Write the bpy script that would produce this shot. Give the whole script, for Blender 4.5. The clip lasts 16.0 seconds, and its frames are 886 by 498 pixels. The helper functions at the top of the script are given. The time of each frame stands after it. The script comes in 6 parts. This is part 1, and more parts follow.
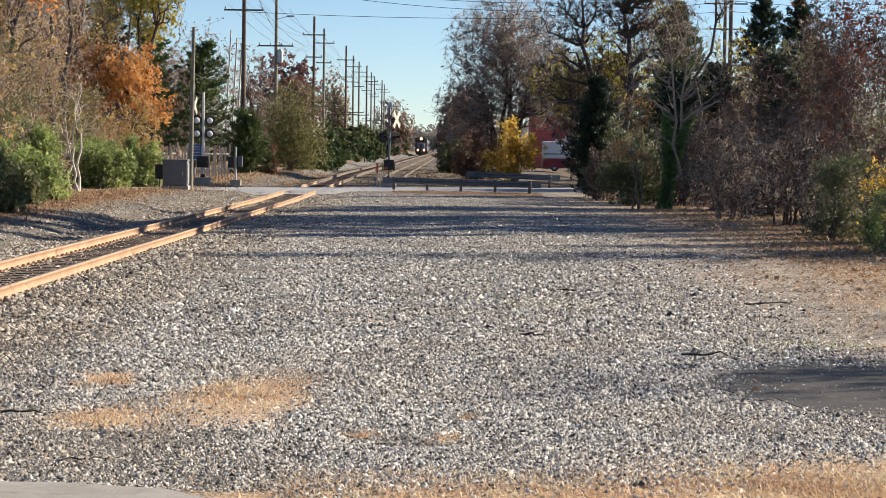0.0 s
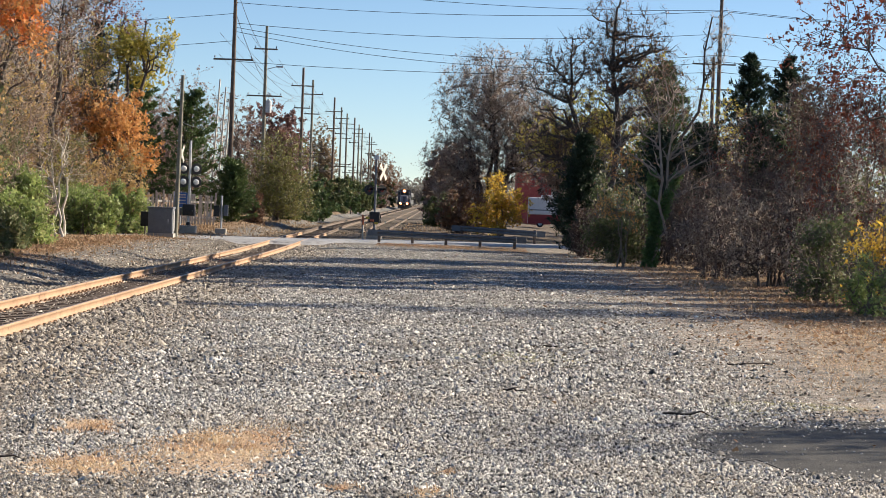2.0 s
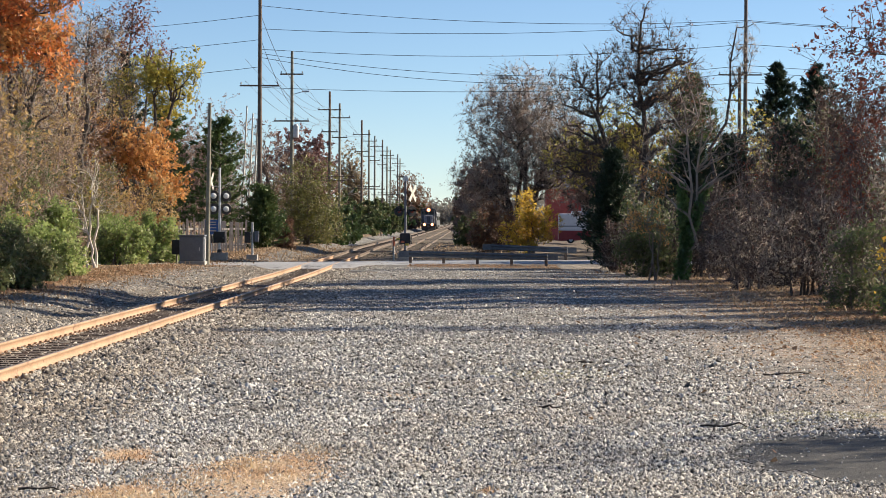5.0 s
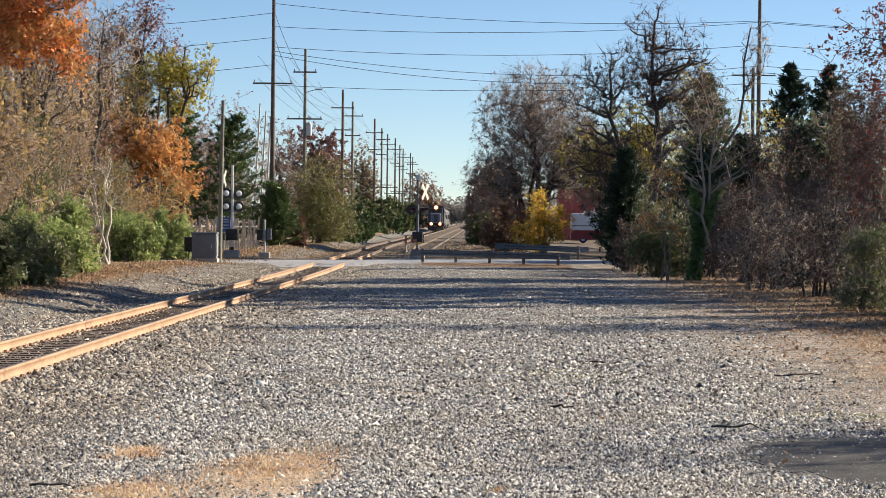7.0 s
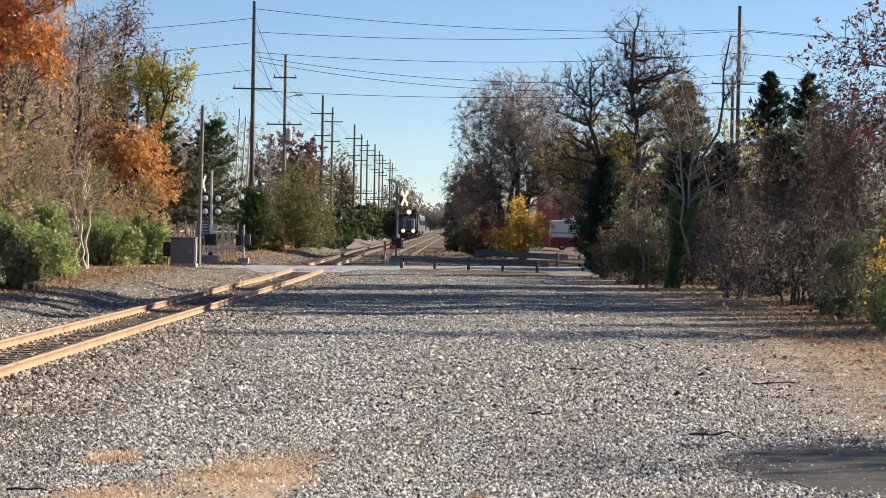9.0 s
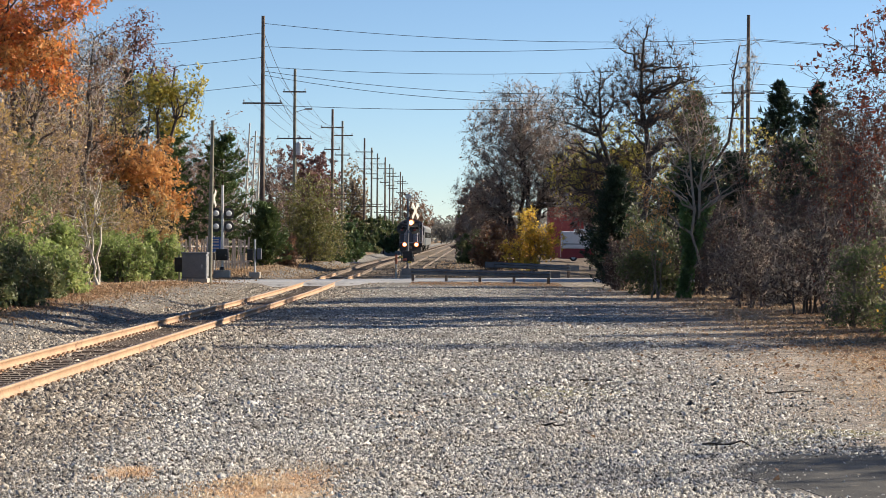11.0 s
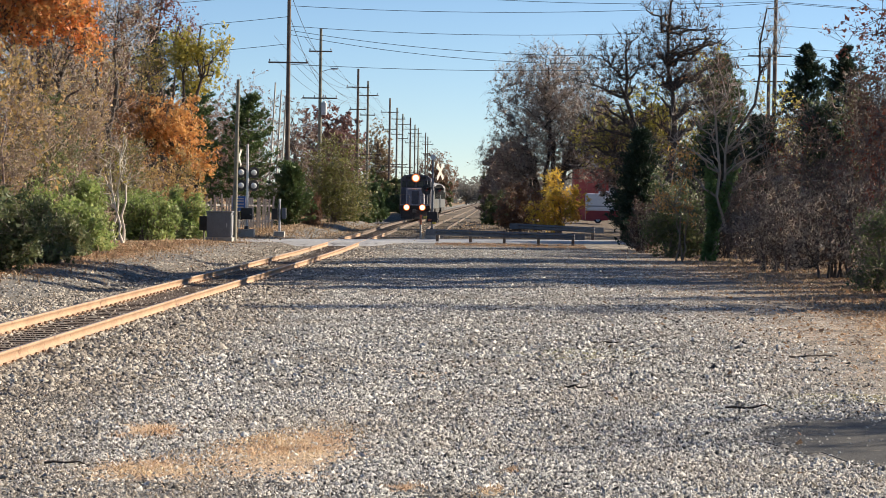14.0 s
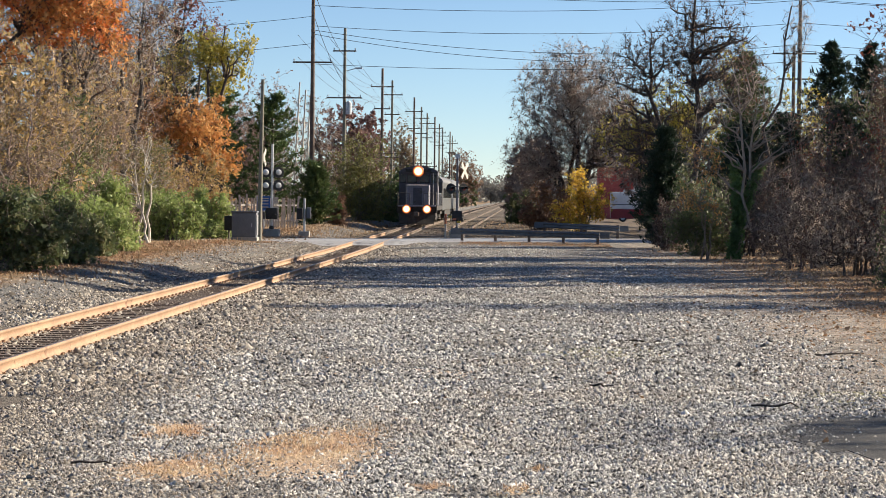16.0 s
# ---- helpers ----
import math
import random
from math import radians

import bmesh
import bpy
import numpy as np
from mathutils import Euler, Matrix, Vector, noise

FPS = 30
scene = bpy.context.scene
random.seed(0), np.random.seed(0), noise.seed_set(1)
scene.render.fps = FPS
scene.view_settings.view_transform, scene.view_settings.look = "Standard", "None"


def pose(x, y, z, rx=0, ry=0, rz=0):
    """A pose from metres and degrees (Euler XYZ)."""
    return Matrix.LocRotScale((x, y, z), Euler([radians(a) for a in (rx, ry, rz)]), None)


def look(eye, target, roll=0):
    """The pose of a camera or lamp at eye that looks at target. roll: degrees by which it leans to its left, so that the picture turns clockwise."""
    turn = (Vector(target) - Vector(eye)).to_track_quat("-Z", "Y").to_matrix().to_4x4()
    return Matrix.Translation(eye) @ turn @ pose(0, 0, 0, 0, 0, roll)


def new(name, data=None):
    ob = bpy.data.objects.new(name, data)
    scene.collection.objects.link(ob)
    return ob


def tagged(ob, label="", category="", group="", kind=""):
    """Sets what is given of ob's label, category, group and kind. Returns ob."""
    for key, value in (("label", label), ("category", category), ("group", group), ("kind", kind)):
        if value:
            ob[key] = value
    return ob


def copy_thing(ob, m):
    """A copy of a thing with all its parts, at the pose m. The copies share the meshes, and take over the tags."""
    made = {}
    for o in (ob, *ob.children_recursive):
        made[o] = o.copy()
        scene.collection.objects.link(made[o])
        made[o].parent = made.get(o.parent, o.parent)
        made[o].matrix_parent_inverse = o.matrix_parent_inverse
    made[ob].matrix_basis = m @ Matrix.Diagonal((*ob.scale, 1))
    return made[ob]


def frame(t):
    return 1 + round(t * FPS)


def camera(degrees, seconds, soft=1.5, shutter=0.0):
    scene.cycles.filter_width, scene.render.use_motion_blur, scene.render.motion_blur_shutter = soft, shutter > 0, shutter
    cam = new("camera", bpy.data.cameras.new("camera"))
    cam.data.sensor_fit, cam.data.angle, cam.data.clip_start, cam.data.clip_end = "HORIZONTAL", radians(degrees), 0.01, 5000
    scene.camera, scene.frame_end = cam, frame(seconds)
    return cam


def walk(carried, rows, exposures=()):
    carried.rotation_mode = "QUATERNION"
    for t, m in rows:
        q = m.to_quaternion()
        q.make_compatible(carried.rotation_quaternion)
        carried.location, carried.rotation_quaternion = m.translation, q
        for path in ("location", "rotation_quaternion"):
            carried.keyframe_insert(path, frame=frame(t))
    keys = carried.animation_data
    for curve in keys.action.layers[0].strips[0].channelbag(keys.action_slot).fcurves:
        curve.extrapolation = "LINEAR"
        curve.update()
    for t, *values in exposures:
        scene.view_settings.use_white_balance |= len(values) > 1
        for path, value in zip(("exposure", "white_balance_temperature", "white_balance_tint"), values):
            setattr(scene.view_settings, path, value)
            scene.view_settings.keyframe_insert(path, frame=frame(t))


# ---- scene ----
# Heading, pitch and roll of the hand-held camera, which stands on one spot.
EYE = (0.0, 0.0, 2.4)
TURNS = [
    (0, -0.221, -2.725, 0.777),
    (0.5, -0.026, -2.741, 1.047),
    (1, 0.488, -2.214, 1.228),
    (1.5, 0.549, -1.636, 1.723),
    (2, 0.162, -1.283, 2.069),
    (2.5, -0.407, -1.139, 1.616),
    (3, -0.974, -1.053, 0.729),
    (3.5, -1.081, -0.970, 0.250),
    (4, -0.822, -0.783, 0.085),
    (4.2, -0.710, -0.711, 0.153),
    (6.5, -0.898, -0.946, 0.518),
    (7, -1.009, -0.811, 0.609),
    (7.5, -1.029, -0.759, 0.675),
    (8, -0.777, -0.736, 0.859),
    (8.5, -0.441, -0.690, 0.868),
    (9, -0.453, -0.632, 0.958),
    (11.5, -0.810, -0.278, 0.240),
    (12, -0.831, -0.554, 0.240),
    (12.5, -0.698, -0.747, 0.136),
    (13, -0.880, -0.957, 0.147),
    (13.5, -1.224, -1.253, 0.446),
    (14, -1.395, -1.354, 0.828),
    (14.5, -1.706, -1.480, 0.997),
    (15, -1.797, -1.417, 0.932),
    (15.5, -1.851, -1.337, 0.720),
    (16, -2.058, -1.387, 0.610),]


def aim(heading, pitch, roll):
    h, p = radians(heading), radians(pitch)
    way = Vector((math.sin(h) * math.cos(p), math.cos(h) * math.cos(p), math.sin(p)))
    return look(EYE, Vector(EYE) + way * 50, roll)


cam = camera(2 * math.degrees(math.atan(784 / 3800)), 16.0, soft=0.8)
walk(cam, [(t, aim(h, p, r)) for t, h, p, r in TURNS])

# ---- light ----
SUN_AZIMUTH, SUN_HEIGHT = 65.0, 24.0   # clockwise from +Y, above the horizon
world = bpy.data.worlds.new("sky")
scene.world = world
world.use_nodes = True
wn = world.node_tree
sky = wn.nodes.new("ShaderNodeTexSky")
sky.sky_type, sky.sun_disc = "NISHITA", False
sky.sun_elevation, sky.sun_rotation = radians(SUN_HEIGHT), radians(SUN_AZIMUTH)
sky.altitude, sky.air_density, sky.dust_density, sky.ozone_density = 3000.0, 1.0, 0.0, 3.3
cool = wn.nodes.new("ShaderNodeMix")
cool.data_type, cool.blend_type = "RGBA", "MULTIPLY"
cool.inputs[0].default_value, cool.inputs[7].default_value = 1.0, (1.015, 1.0, 1.0, 1.0)
wn.links.new(sky.outputs[0], cool.inputs[6])
wn.links.new(cool.outputs[2], wn.nodes["Background"].inputs[0])
wn.nodes["Background"].inputs[1].default_value = 0.061
sun_data = bpy.data.lights.new("sun", "SUN")
sun_data.energy, sun_data.angle, sun_data.color = 5.0, radians(0.6), (1.0, 0.86, 0.67)
sun = new("sun", sun_data)
a, e = radians(SUN_AZIMUTH), radians(SUN_HEIGHT)
sun_way = Vector((math.sin(a) * math.cos(e), math.cos(a) * math.cos(e), math.sin(e)))
sun.matrix_world = look(sun_way * 100, (0, 0, 0))
scene.view_settings.exposure = 1.11


# ---- materials ----
def rgb(c):
    return (*c, 1.0)


def material(name, rough=0.8, metal=0.0):
    m = bpy.data.materials.new(name)
    m.use_nodes = True
    n = m.node_tree.nodes
    b = n["Principled BSDF"]
    b.inputs["Roughness"].default_value, b.inputs["Metallic"].default_value = rough, metal
    return m, m.node_tree, b


def mix_colour(t, fac, c1, c2, mode="MIX"):
    n = t.nodes.new("ShaderNodeMix")
    n.data_type, n.blend_type = "RGBA", mode
    for socket, v in ((n.inputs[0], fac), (n.inputs[6], c1), (n.inputs[7], c2)):
        if hasattr(v, "is_linked"):
            t.links.new(v, socket)
        elif isinstance(v, tuple):
            socket.default_value = rgb(v[:3])
        else:
            socket.default_value = v
    return n.outputs[2]


def noise_node(t, scale, detail=4.0, vec=None, rough=0.6):
    n = t.nodes.new("ShaderNodeTexNoise")
    n.inputs["Scale"].default_value, n.inputs["Detail"].default_value, n.inputs["Roughness"].default_value = scale, detail, rough
    if vec is not None:
        t.links.new(vec, n.inputs["Vector"])
    return n.outputs[0]


def ramp(t, v, lo, hi):
    n = t.nodes.new("ShaderNodeMapRange")
    n.interpolation_type = "SMOOTHSTEP"
    t.links.new(v, n.inputs[0])
    n.inputs[1].default_value, n.inputs[2].default_value = lo, hi
    return n.outputs[0]


def maths(t, op, a, b=0.0):
    n = t.nodes.new("ShaderNodeMath")
    n.operation = op
    for socket, v in ((n.inputs[0], a), (n.inputs[1], b)):
        if hasattr(v, "is_linked"):
            t.links.new(v, socket)
        else:
            socket.default_value = v
    return n.outputs[0]


def bump(t, b, height, strength=0.5, dist=0.02):
    n = t.nodes.new("ShaderNodeBump")
    n.inputs["Strength"].default_value, n.inputs["Distance"].default_value = strength, dist
    t.links.new(height, n.inputs["Height"])
    t.links.new(n.outputs[0], b.inputs["Normal"])


def coords(t, kind="Object"):
    return t.nodes.new("ShaderNodeTexCoord").outputs[kind]


def surface(name, c1, c2, scale=4.0, rough=0.8, metal=0.0, fine=60.0, relief=0.3, dist=0.01, spots=None):
    """Two colours in broad patches, fine grain over them, and relief; spots: a third colour in scattered stains."""
    m, t, b = material(name, rough, metal)
    v = coords(t)
    big, small = noise_node(t, scale, 5.0, v), noise_node(t, fine, 3.0, v)
    c = mix_colour(t, ramp(t, big, 0.35, 0.65), c1, c2)
    c = mix_colour(t, 0.35, c, mix_colour(t, ramp(t, small, 0.3, 0.7), (0.25, 0.25, 0.25), (0.75, 0.75, 0.75)), "OVERLAY")
    if spots:
        c = mix_colour(t, ramp(t, noise_node(t, scale * 2.7, 6.0, v), 0.58, 0.7), c, spots)
    t.links.new(c, b.inputs["Base Color"])
    bump(t, b, small, relief, dist)
    return m


def leaf_material(name, colours, shine=0.35, see=0.35):
    """Leaves: colour differs leaf by leaf; light shines through."""
    m, t, b = material(name, 0.55)
    r = t.nodes.new("ShaderNodeNewGeometry").outputs["Random Per Island"]
    cr = t.nodes.new("ShaderNodeValToRGB")
    el = cr.color_ramp.elements
    while len(el) < len(colours):
        el.new(0.5)
    for i, c in enumerate(colours):
        el[i].position, el[i].color = i / (len(colours) - 1), rgb(c)
    clumps = ramp(t, noise_node(t, 0.7, 3.0, coords(t)), 0.33, 0.67)
    t.links.new(maths(t, "ADD", maths(t, "MULTIPLY", r, 0.55), maths(t, "MULTIPLY", clumps, 0.45)), cr.inputs[0])
    c = mix_colour(t, 0.45, cr.outputs[0], mix_colour(t, ramp(t, noise_node(t, 1.1, 3.0, coords(t)), 0.35, 0.65), (0.3, 0.3, 0.3), (0.7, 0.7, 0.7)), "OVERLAY")
    t.links.new(c, b.inputs["Base Color"])
    b.inputs["Specular IOR Level"].default_value = shine
    tr = t.nodes.new("ShaderNodeBsdfTranslucent")
    t.links.new(c, tr.inputs[0])
    mx = t.nodes.new("ShaderNodeMixShader")
    mx.inputs[0].default_value = see
    t.links.new(b.outputs[0], mx.inputs[1])
    t.links.new(tr.outputs[0], mx.inputs[2])
    t.links.new(mx.outputs[0], t.nodes["Material Output"].inputs[0])
    return m


def stone_material(name, colours):
    """Crushed stone: each stone its own grey, with dust and grain."""
    m, t, b = material(name, 0.85)
    r = t.nodes.new("ShaderNodeNewGeometry").outputs["Random Per Island"]
    cr = t.nodes.new("ShaderNodeValToRGB")
    el = cr.color_ramp.elements
    while len(el) < len(colours):
        el.new(0.5)
    for i, c in enumerate(colours):
        el[i].position, el[i].color = i / (len(colours) - 1), rgb(c)
    t.links.new(r, cr.inputs[0])
    v = coords(t)
    c = mix_colour(t, 0.3, cr.outputs[0], mix_colour(t, noise_node(t, 90, 3.0, v), (0.2, 0.2, 0.2), (0.8, 0.8, 0.8)), "OVERLAY")
    c = mix_colour(t, maths(t, "MULTIPLY", ramp(t, noise_node(t, 0.3, 5.0, v, 0.7), 0.42, 0.68), 0.38), c, (0.27, 0.215, 0.155))
    c = mix_colour(t, maths(t, "MULTIPLY", ramp(t, noise_node(t, 0.9, 5.0, v, 0.7), 0.53, 0.66), 0.65), c, (0.10, 0.09, 0.08))
    t.links.new(c, b.inputs["Base Color"])
    return m


GREYS = [(0.03, 0.029, 0.028), (0.11, 0.107, 0.10), (0.34, 0.333, 0.315), (0.47, 0.46, 0.437), (0.60, 0.587, 0.557), (0.75, 0.735, 0.70)]
TANS = [(0.05, 0.042, 0.034), (0.16, 0.135, 0.11), (0.32, 0.285, 0.24), (0.44, 0.40, 0.34), (0.58, 0.54, 0.48)]
M_STONE = stone_material("crushed_grey_stone", GREYS)
M_BALLAST = stone_material("brown_ballast", TANS)
M_RUST = surface("rusty_rail_steel", (0.37, 0.245, 0.155), (0.30, 0.19, 0.118), 1.5, 0.75, 0.0, 45, 0.15, 0.003, (0.19, 0.105, 0.065))
M_SHADERUST = surface("dark_rust_and_shade", (0.09, 0.064, 0.048), (0.13, 0.094, 0.07), 1.5, 0.8, 0.0, 45, 0.15, 0.003, (0.10, 0.07, 0.05))
M_RAILTOP = surface("worn_rail_top", (0.34, 0.27, 0.21), (0.42, 0.34, 0.27), 2.0, 0.45, 0.5, 80, 0.1, 0.002)
M_TIE = surface("weathered_tie_wood", (0.09, 0.065, 0.05), (0.15, 0.11, 0.085), 3.0, 0.9, 0.0, 70, 0.5, 0.01, (0.05, 0.04, 0.035))
# Grey raised so the low sun's sheen sits in the road colour.
M_ASPHALT = surface("old_asphalt_with_sheen", (0.36, 0.36, 0.36), (0.43, 0.425, 0.42), 0.5, 0.5, 0.0, 120, 0.4, 0.006, (0.07, 0.07, 0.075))
M_TAR = surface("dark_patched_asphalt", (0.035, 0.035, 0.036), (0.065, 0.062, 0.058), 1.6, 0.85, 0.0, 110, 0.6, 0.01, (0.14, 0.125, 0.105))
M_ROADPAINT = surface("worn_white_line", (0.55, 0.54, 0.52), (0.42, 0.41, 0.40), 5, 0.8)
M_CONCRETE = surface("old_concrete", (0.28, 0.265, 0.24), (0.36, 0.345, 0.32), 1.5, 0.9, 0.0, 90, 0.4, 0.004, (0.25, 0.23, 0.2))
M_BARK = surface("grey_brown_bark", (0.13, 0.105, 0.085), (0.21, 0.175, 0.145), 6, 0.95, 0.0, 60, 0.8, 0.02)
M_DARKBARK = surface("dark_bark", (0.055, 0.045, 0.04), (0.10, 0.082, 0.07), 6, 0.95, 0.0, 60, 0.8, 0.02)
M_WHITEBARK = surface("bleached_bark", (0.46, 0.42, 0.36), (0.58, 0.54, 0.47), 6, 0.9, 0.0, 60, 0.6, 0.02)
M_TWIG = surface("reddish_twigs", (0.23, 0.165, 0.14), (0.33, 0.25, 0.21), 3, 0.9, 0.0, 40, 0.3, 0.005)
M_POLE = surface("weathered_pole_wood", (0.11, 0.082, 0.066), (0.165, 0.125, 0.10), 2.5, 0.9, 0.0, 40, 0.6, 0.01, (0.09, 0.07, 0.055))
M_GREYPOLE = surface("grey_green_pole_wood", (0.17, 0.165, 0.13), (0.24, 0.23, 0.185), 2.5, 0.9, 0.0, 40, 0.6, 0.01)
M_PALEPOLE = surface("silvered_pole_wood", (0.48, 0.45, 0.40), (0.60, 0.57, 0.51), 2.5, 0.85, 0.0, 40, 0.4, 0.01)
M_WIRE = surface("black_cable", (0.03, 0.03, 0.035), (0.05, 0.05, 0.055), 5, 0.6)
# Steel darkened and blued: the beam's shade is put into its colour.
M_GUARD = surface("shaded_weathered_guard_rail", (0.085, 0.098, 0.118), (0.12, 0.135, 0.155), 3, 0.7, 0.0, 50, 0.2, 0.003, (0.17, 0.15, 0.13))
M_GREYTWIG = surface("pale_grey_twigs", (0.27, 0.23, 0.195), (0.36, 0.31, 0.26), 3, 0.9, 0.0, 40, 0.3, 0.005)
# Purple-grey twigs darkened so their colour carries the thicket's shade.
M_DARKTWIG = surface("shaded_purple_grey_twigs", (0.085, 0.068, 0.066), (0.13, 0.105, 0.10), 3, 0.9, 0.0, 40, 0.3, 0.005)
M_GALV = surface("galvanised_steel", (0.42, 0.44, 0.47), (0.52, 0.54, 0.56), 4, 0.45, 0.3, 70, 0.15, 0.003, (0.33, 0.32, 0.3))
M_ALU = surface("dull_aluminium", (0.38, 0.39, 0.4), (0.47, 0.47, 0.48), 4, 0.4, 0.5, 70, 0.1, 0.002)
M_GREYPAINT = surface("grey_cabinet_paint", (0.13, 0.143, 0.168), (0.15, 0.163, 0.188), 3, 0.55, 0.0, 50, 0.08, 0.002, (0.12, 0.125, 0.14))
M_BLACK = surface("flat_black_paint", (0.02, 0.02, 0.022), (0.035, 0.034, 0.033), 5, 0.6)
# Silver housings whitened to stand in for sun on their backs.
M_LAMPBACK = surface("sun_bright_lamp_housing", (0.66, 0.67, 0.68), (0.74, 0.75, 0.75), 5, 0.3)
M_WHITE = surface("white_sign_sheet", (0.52, 0.49, 0.43), (0.44, 0.41, 0.36), 4, 0.5)
M_REDSTRIPE = surface("faded_red_sheet", (0.55, 0.10, 0.05), (0.6, 0.2, 0.09), 4, 0.5)
M_REDLENS = surface("dark_red_lens", (0.10, 0.012, 0.012), (0.14, 0.02, 0.018), 4, 0.2)
M_BLUE = surface("blue_sign_sheet", (0.03, 0.10, 0.32), (0.04, 0.13, 0.38), 4, 0.5)
M_YELLOWSIGN = surface("yellow_sign_sheet", (0.62, 0.42, 0.05), (0.66, 0.48, 0.08), 4, 0.5)
M_FENCE = surface("silvered_fence_wood", (0.33, 0.31, 0.29), (0.44, 0.42, 0.40), 3, 0.9, 0.0, 40, 0.5, 0.006, (0.22, 0.2, 0.18))


# ---- mesh tools ----
def put(name, bm, mat, parent=None, smooth=False):
    me = bpy.data.meshes.new(name)
    bmesh.ops.recalc_face_normals(bm, faces=bm.faces)
    bm.to_mesh(me)
    bm.free()
    for m in (mat if isinstance(mat, (list, tuple)) else [mat]):
        me.materials.append(m)
    if smooth:
        for p in me.polygons:
            p.use_smooth = True
    ob = new(name, me)
    ob.parent = parent
    return ob


def part(name, bm, mat, parent, label="", smooth=False):
    ob = put(name, bm, mat, parent, smooth)
    return tagged(ob, label) if label else ob


def empty(name, x, y, z, rz=0.0):
    ob = new(name)
    ob.matrix_basis = pose(x, y, z, 0, 0, rz)
    return ob


def box(x0, x1, y0, y1, z0, z1, bevel=0.0, bm=None, mat=0):
    """A bevelled block, added to bm where one is given."""
    b = bmesh.new()
    bmesh.ops.create_cube(b, size=1.0)
    bmesh.ops.scale(b, vec=(x1 - x0, y1 - y0, z1 - z0), verts=b.verts)
    bmesh.ops.translate(b, vec=((x0 + x1) / 2, (y0 + y1) / 2, (z0 + z1) / 2), verts=b.verts)
    if bevel:
        bmesh.ops.bevel(b, geom=b.edges[:], offset=bevel, segments=2, affect="EDGES", profile=0.6)
    return join(b, bm, mat)


def join(b, bm, mat=0):
    for f in b.faces:
        f.material_index = mat
    if bm is None:
        return b
    me = bpy.data.meshes.new("tmp")
    b.to_mesh(me)
    b.free()
    bm.from_mesh(me)
    bpy.data.meshes.remove(me)
    return bm


def rod(p, q, r0, r1=None, sides=10, bm=None, mat=0, caps=True):
    """A tapered round bar from p to q."""
    p, q = Vector(p), Vector(q)
    r1 = r0 if r1 is None else r1
    b = bmesh.new()
    bmesh.ops.create_cone(b, cap_ends=caps, cap_tris=False, segments=sides, radius1=r0, radius2=r1, depth=(q - p).length)
    bmesh.ops.transform(b, matrix=Matrix.Translation((p + q) / 2) @ (q - p).to_track_quat("Z", "Y").to_matrix().to_4x4(), verts=b.verts)
    return join(b, bm, mat)


def prism(profile, axis_from, axis_to, bm=None, mat=0, side=None):
    """Sweep a closed profile of (across, up) points from one place to another, upright."""
    p, q = Vector(axis_from), Vector(axis_to)
    way = (q - p).normalized()
    across = way.cross(Vector((0, 0, 1))).normalized()
    b = bmesh.new()
    ends = [[b.verts.new(o + across * u + Vector((0, 0, v))) for u, v in profile] for o in (p, q)]
    n = len(profile)
    for i in range(n):
        b.faces.new((ends[0][i], ends[0][(i + 1) % n], ends[1][(i + 1) % n], ends[1][i]))
    b.faces.new(ends[0][::-1])
    b.faces.new(ends[1])
    return join(b, bm, mat)


def raw(name, verts, faces, mats, parent=None, index=None, smooth=False):
    """A mesh from arrays, quick for many small pieces. verts (n, 3); faces (m, 3 or 4)."""
    me = bpy.data.meshes.new(name)
    verts, faces = np.asarray(verts, np.float32), np.asarray(faces, np.int32)
    m, k = faces.shape
    me.vertices.add(len(verts))
    me.vertices.foreach_set("co", verts.ravel())
    me.loops.add(m * k)
    me.loops.foreach_set("vertex_index", faces.ravel())
    me.polygons.add(m)
    me.polygons.foreach_set("loop_start", np.arange(0, m * k, k, dtype=np.int32))
    me.polygons.foreach_set("loop_total", np.full(m, k, np.int32))
    if index is not None:
        me.polygons.foreach_set("material_index", np.asarray(index, np.int32))
    if smooth:
        me.polygons.foreach_set("use_smooth", np.ones(m, bool))
    me.update(calc_edges=True)
    me.validate()
    for x in mats:
        me.materials.append(x)
    ob = new(name, me)
    ob.parent = parent
    return ob


# ---- ground ----
def track_x(y):
    """Centre line of the main track, with its slight bends."""
    knots = ((-60, -7.65), (30, -7.62), (85, -7.37), (125, -7.64), (185, -8.26), (900, -8.42))
    for (y0, x0), (y1, x1) in zip(knots, knots[1:]):
        if y <= y1 or y1 == 900:
            s = min(max((y - y0) / (y1 - y0), 0.0), 1.0)
            return x0 + (x1 - x0) * s * s * (3 - 2 * s)


def smooth(v, lo, hi):
    s = min(max((v - lo) / (hi - lo), 0.0), 1.0)
    return s * s * (3 - 2 * s)


NEAR = [(-90, 88), (-30, 100.5), (-14, 104), (-9.2, 105.4), (-6.2, 106.3), (-3, 108.6), (4, 112.5), (12, 114), (70, 117)]
FAR = [(-90, 96), (-30, 107), (-14, 111), (-9.2, 113.4), (-6.2, 115), (-3, 118), (4, 122), (12, 124), (70, 127)]


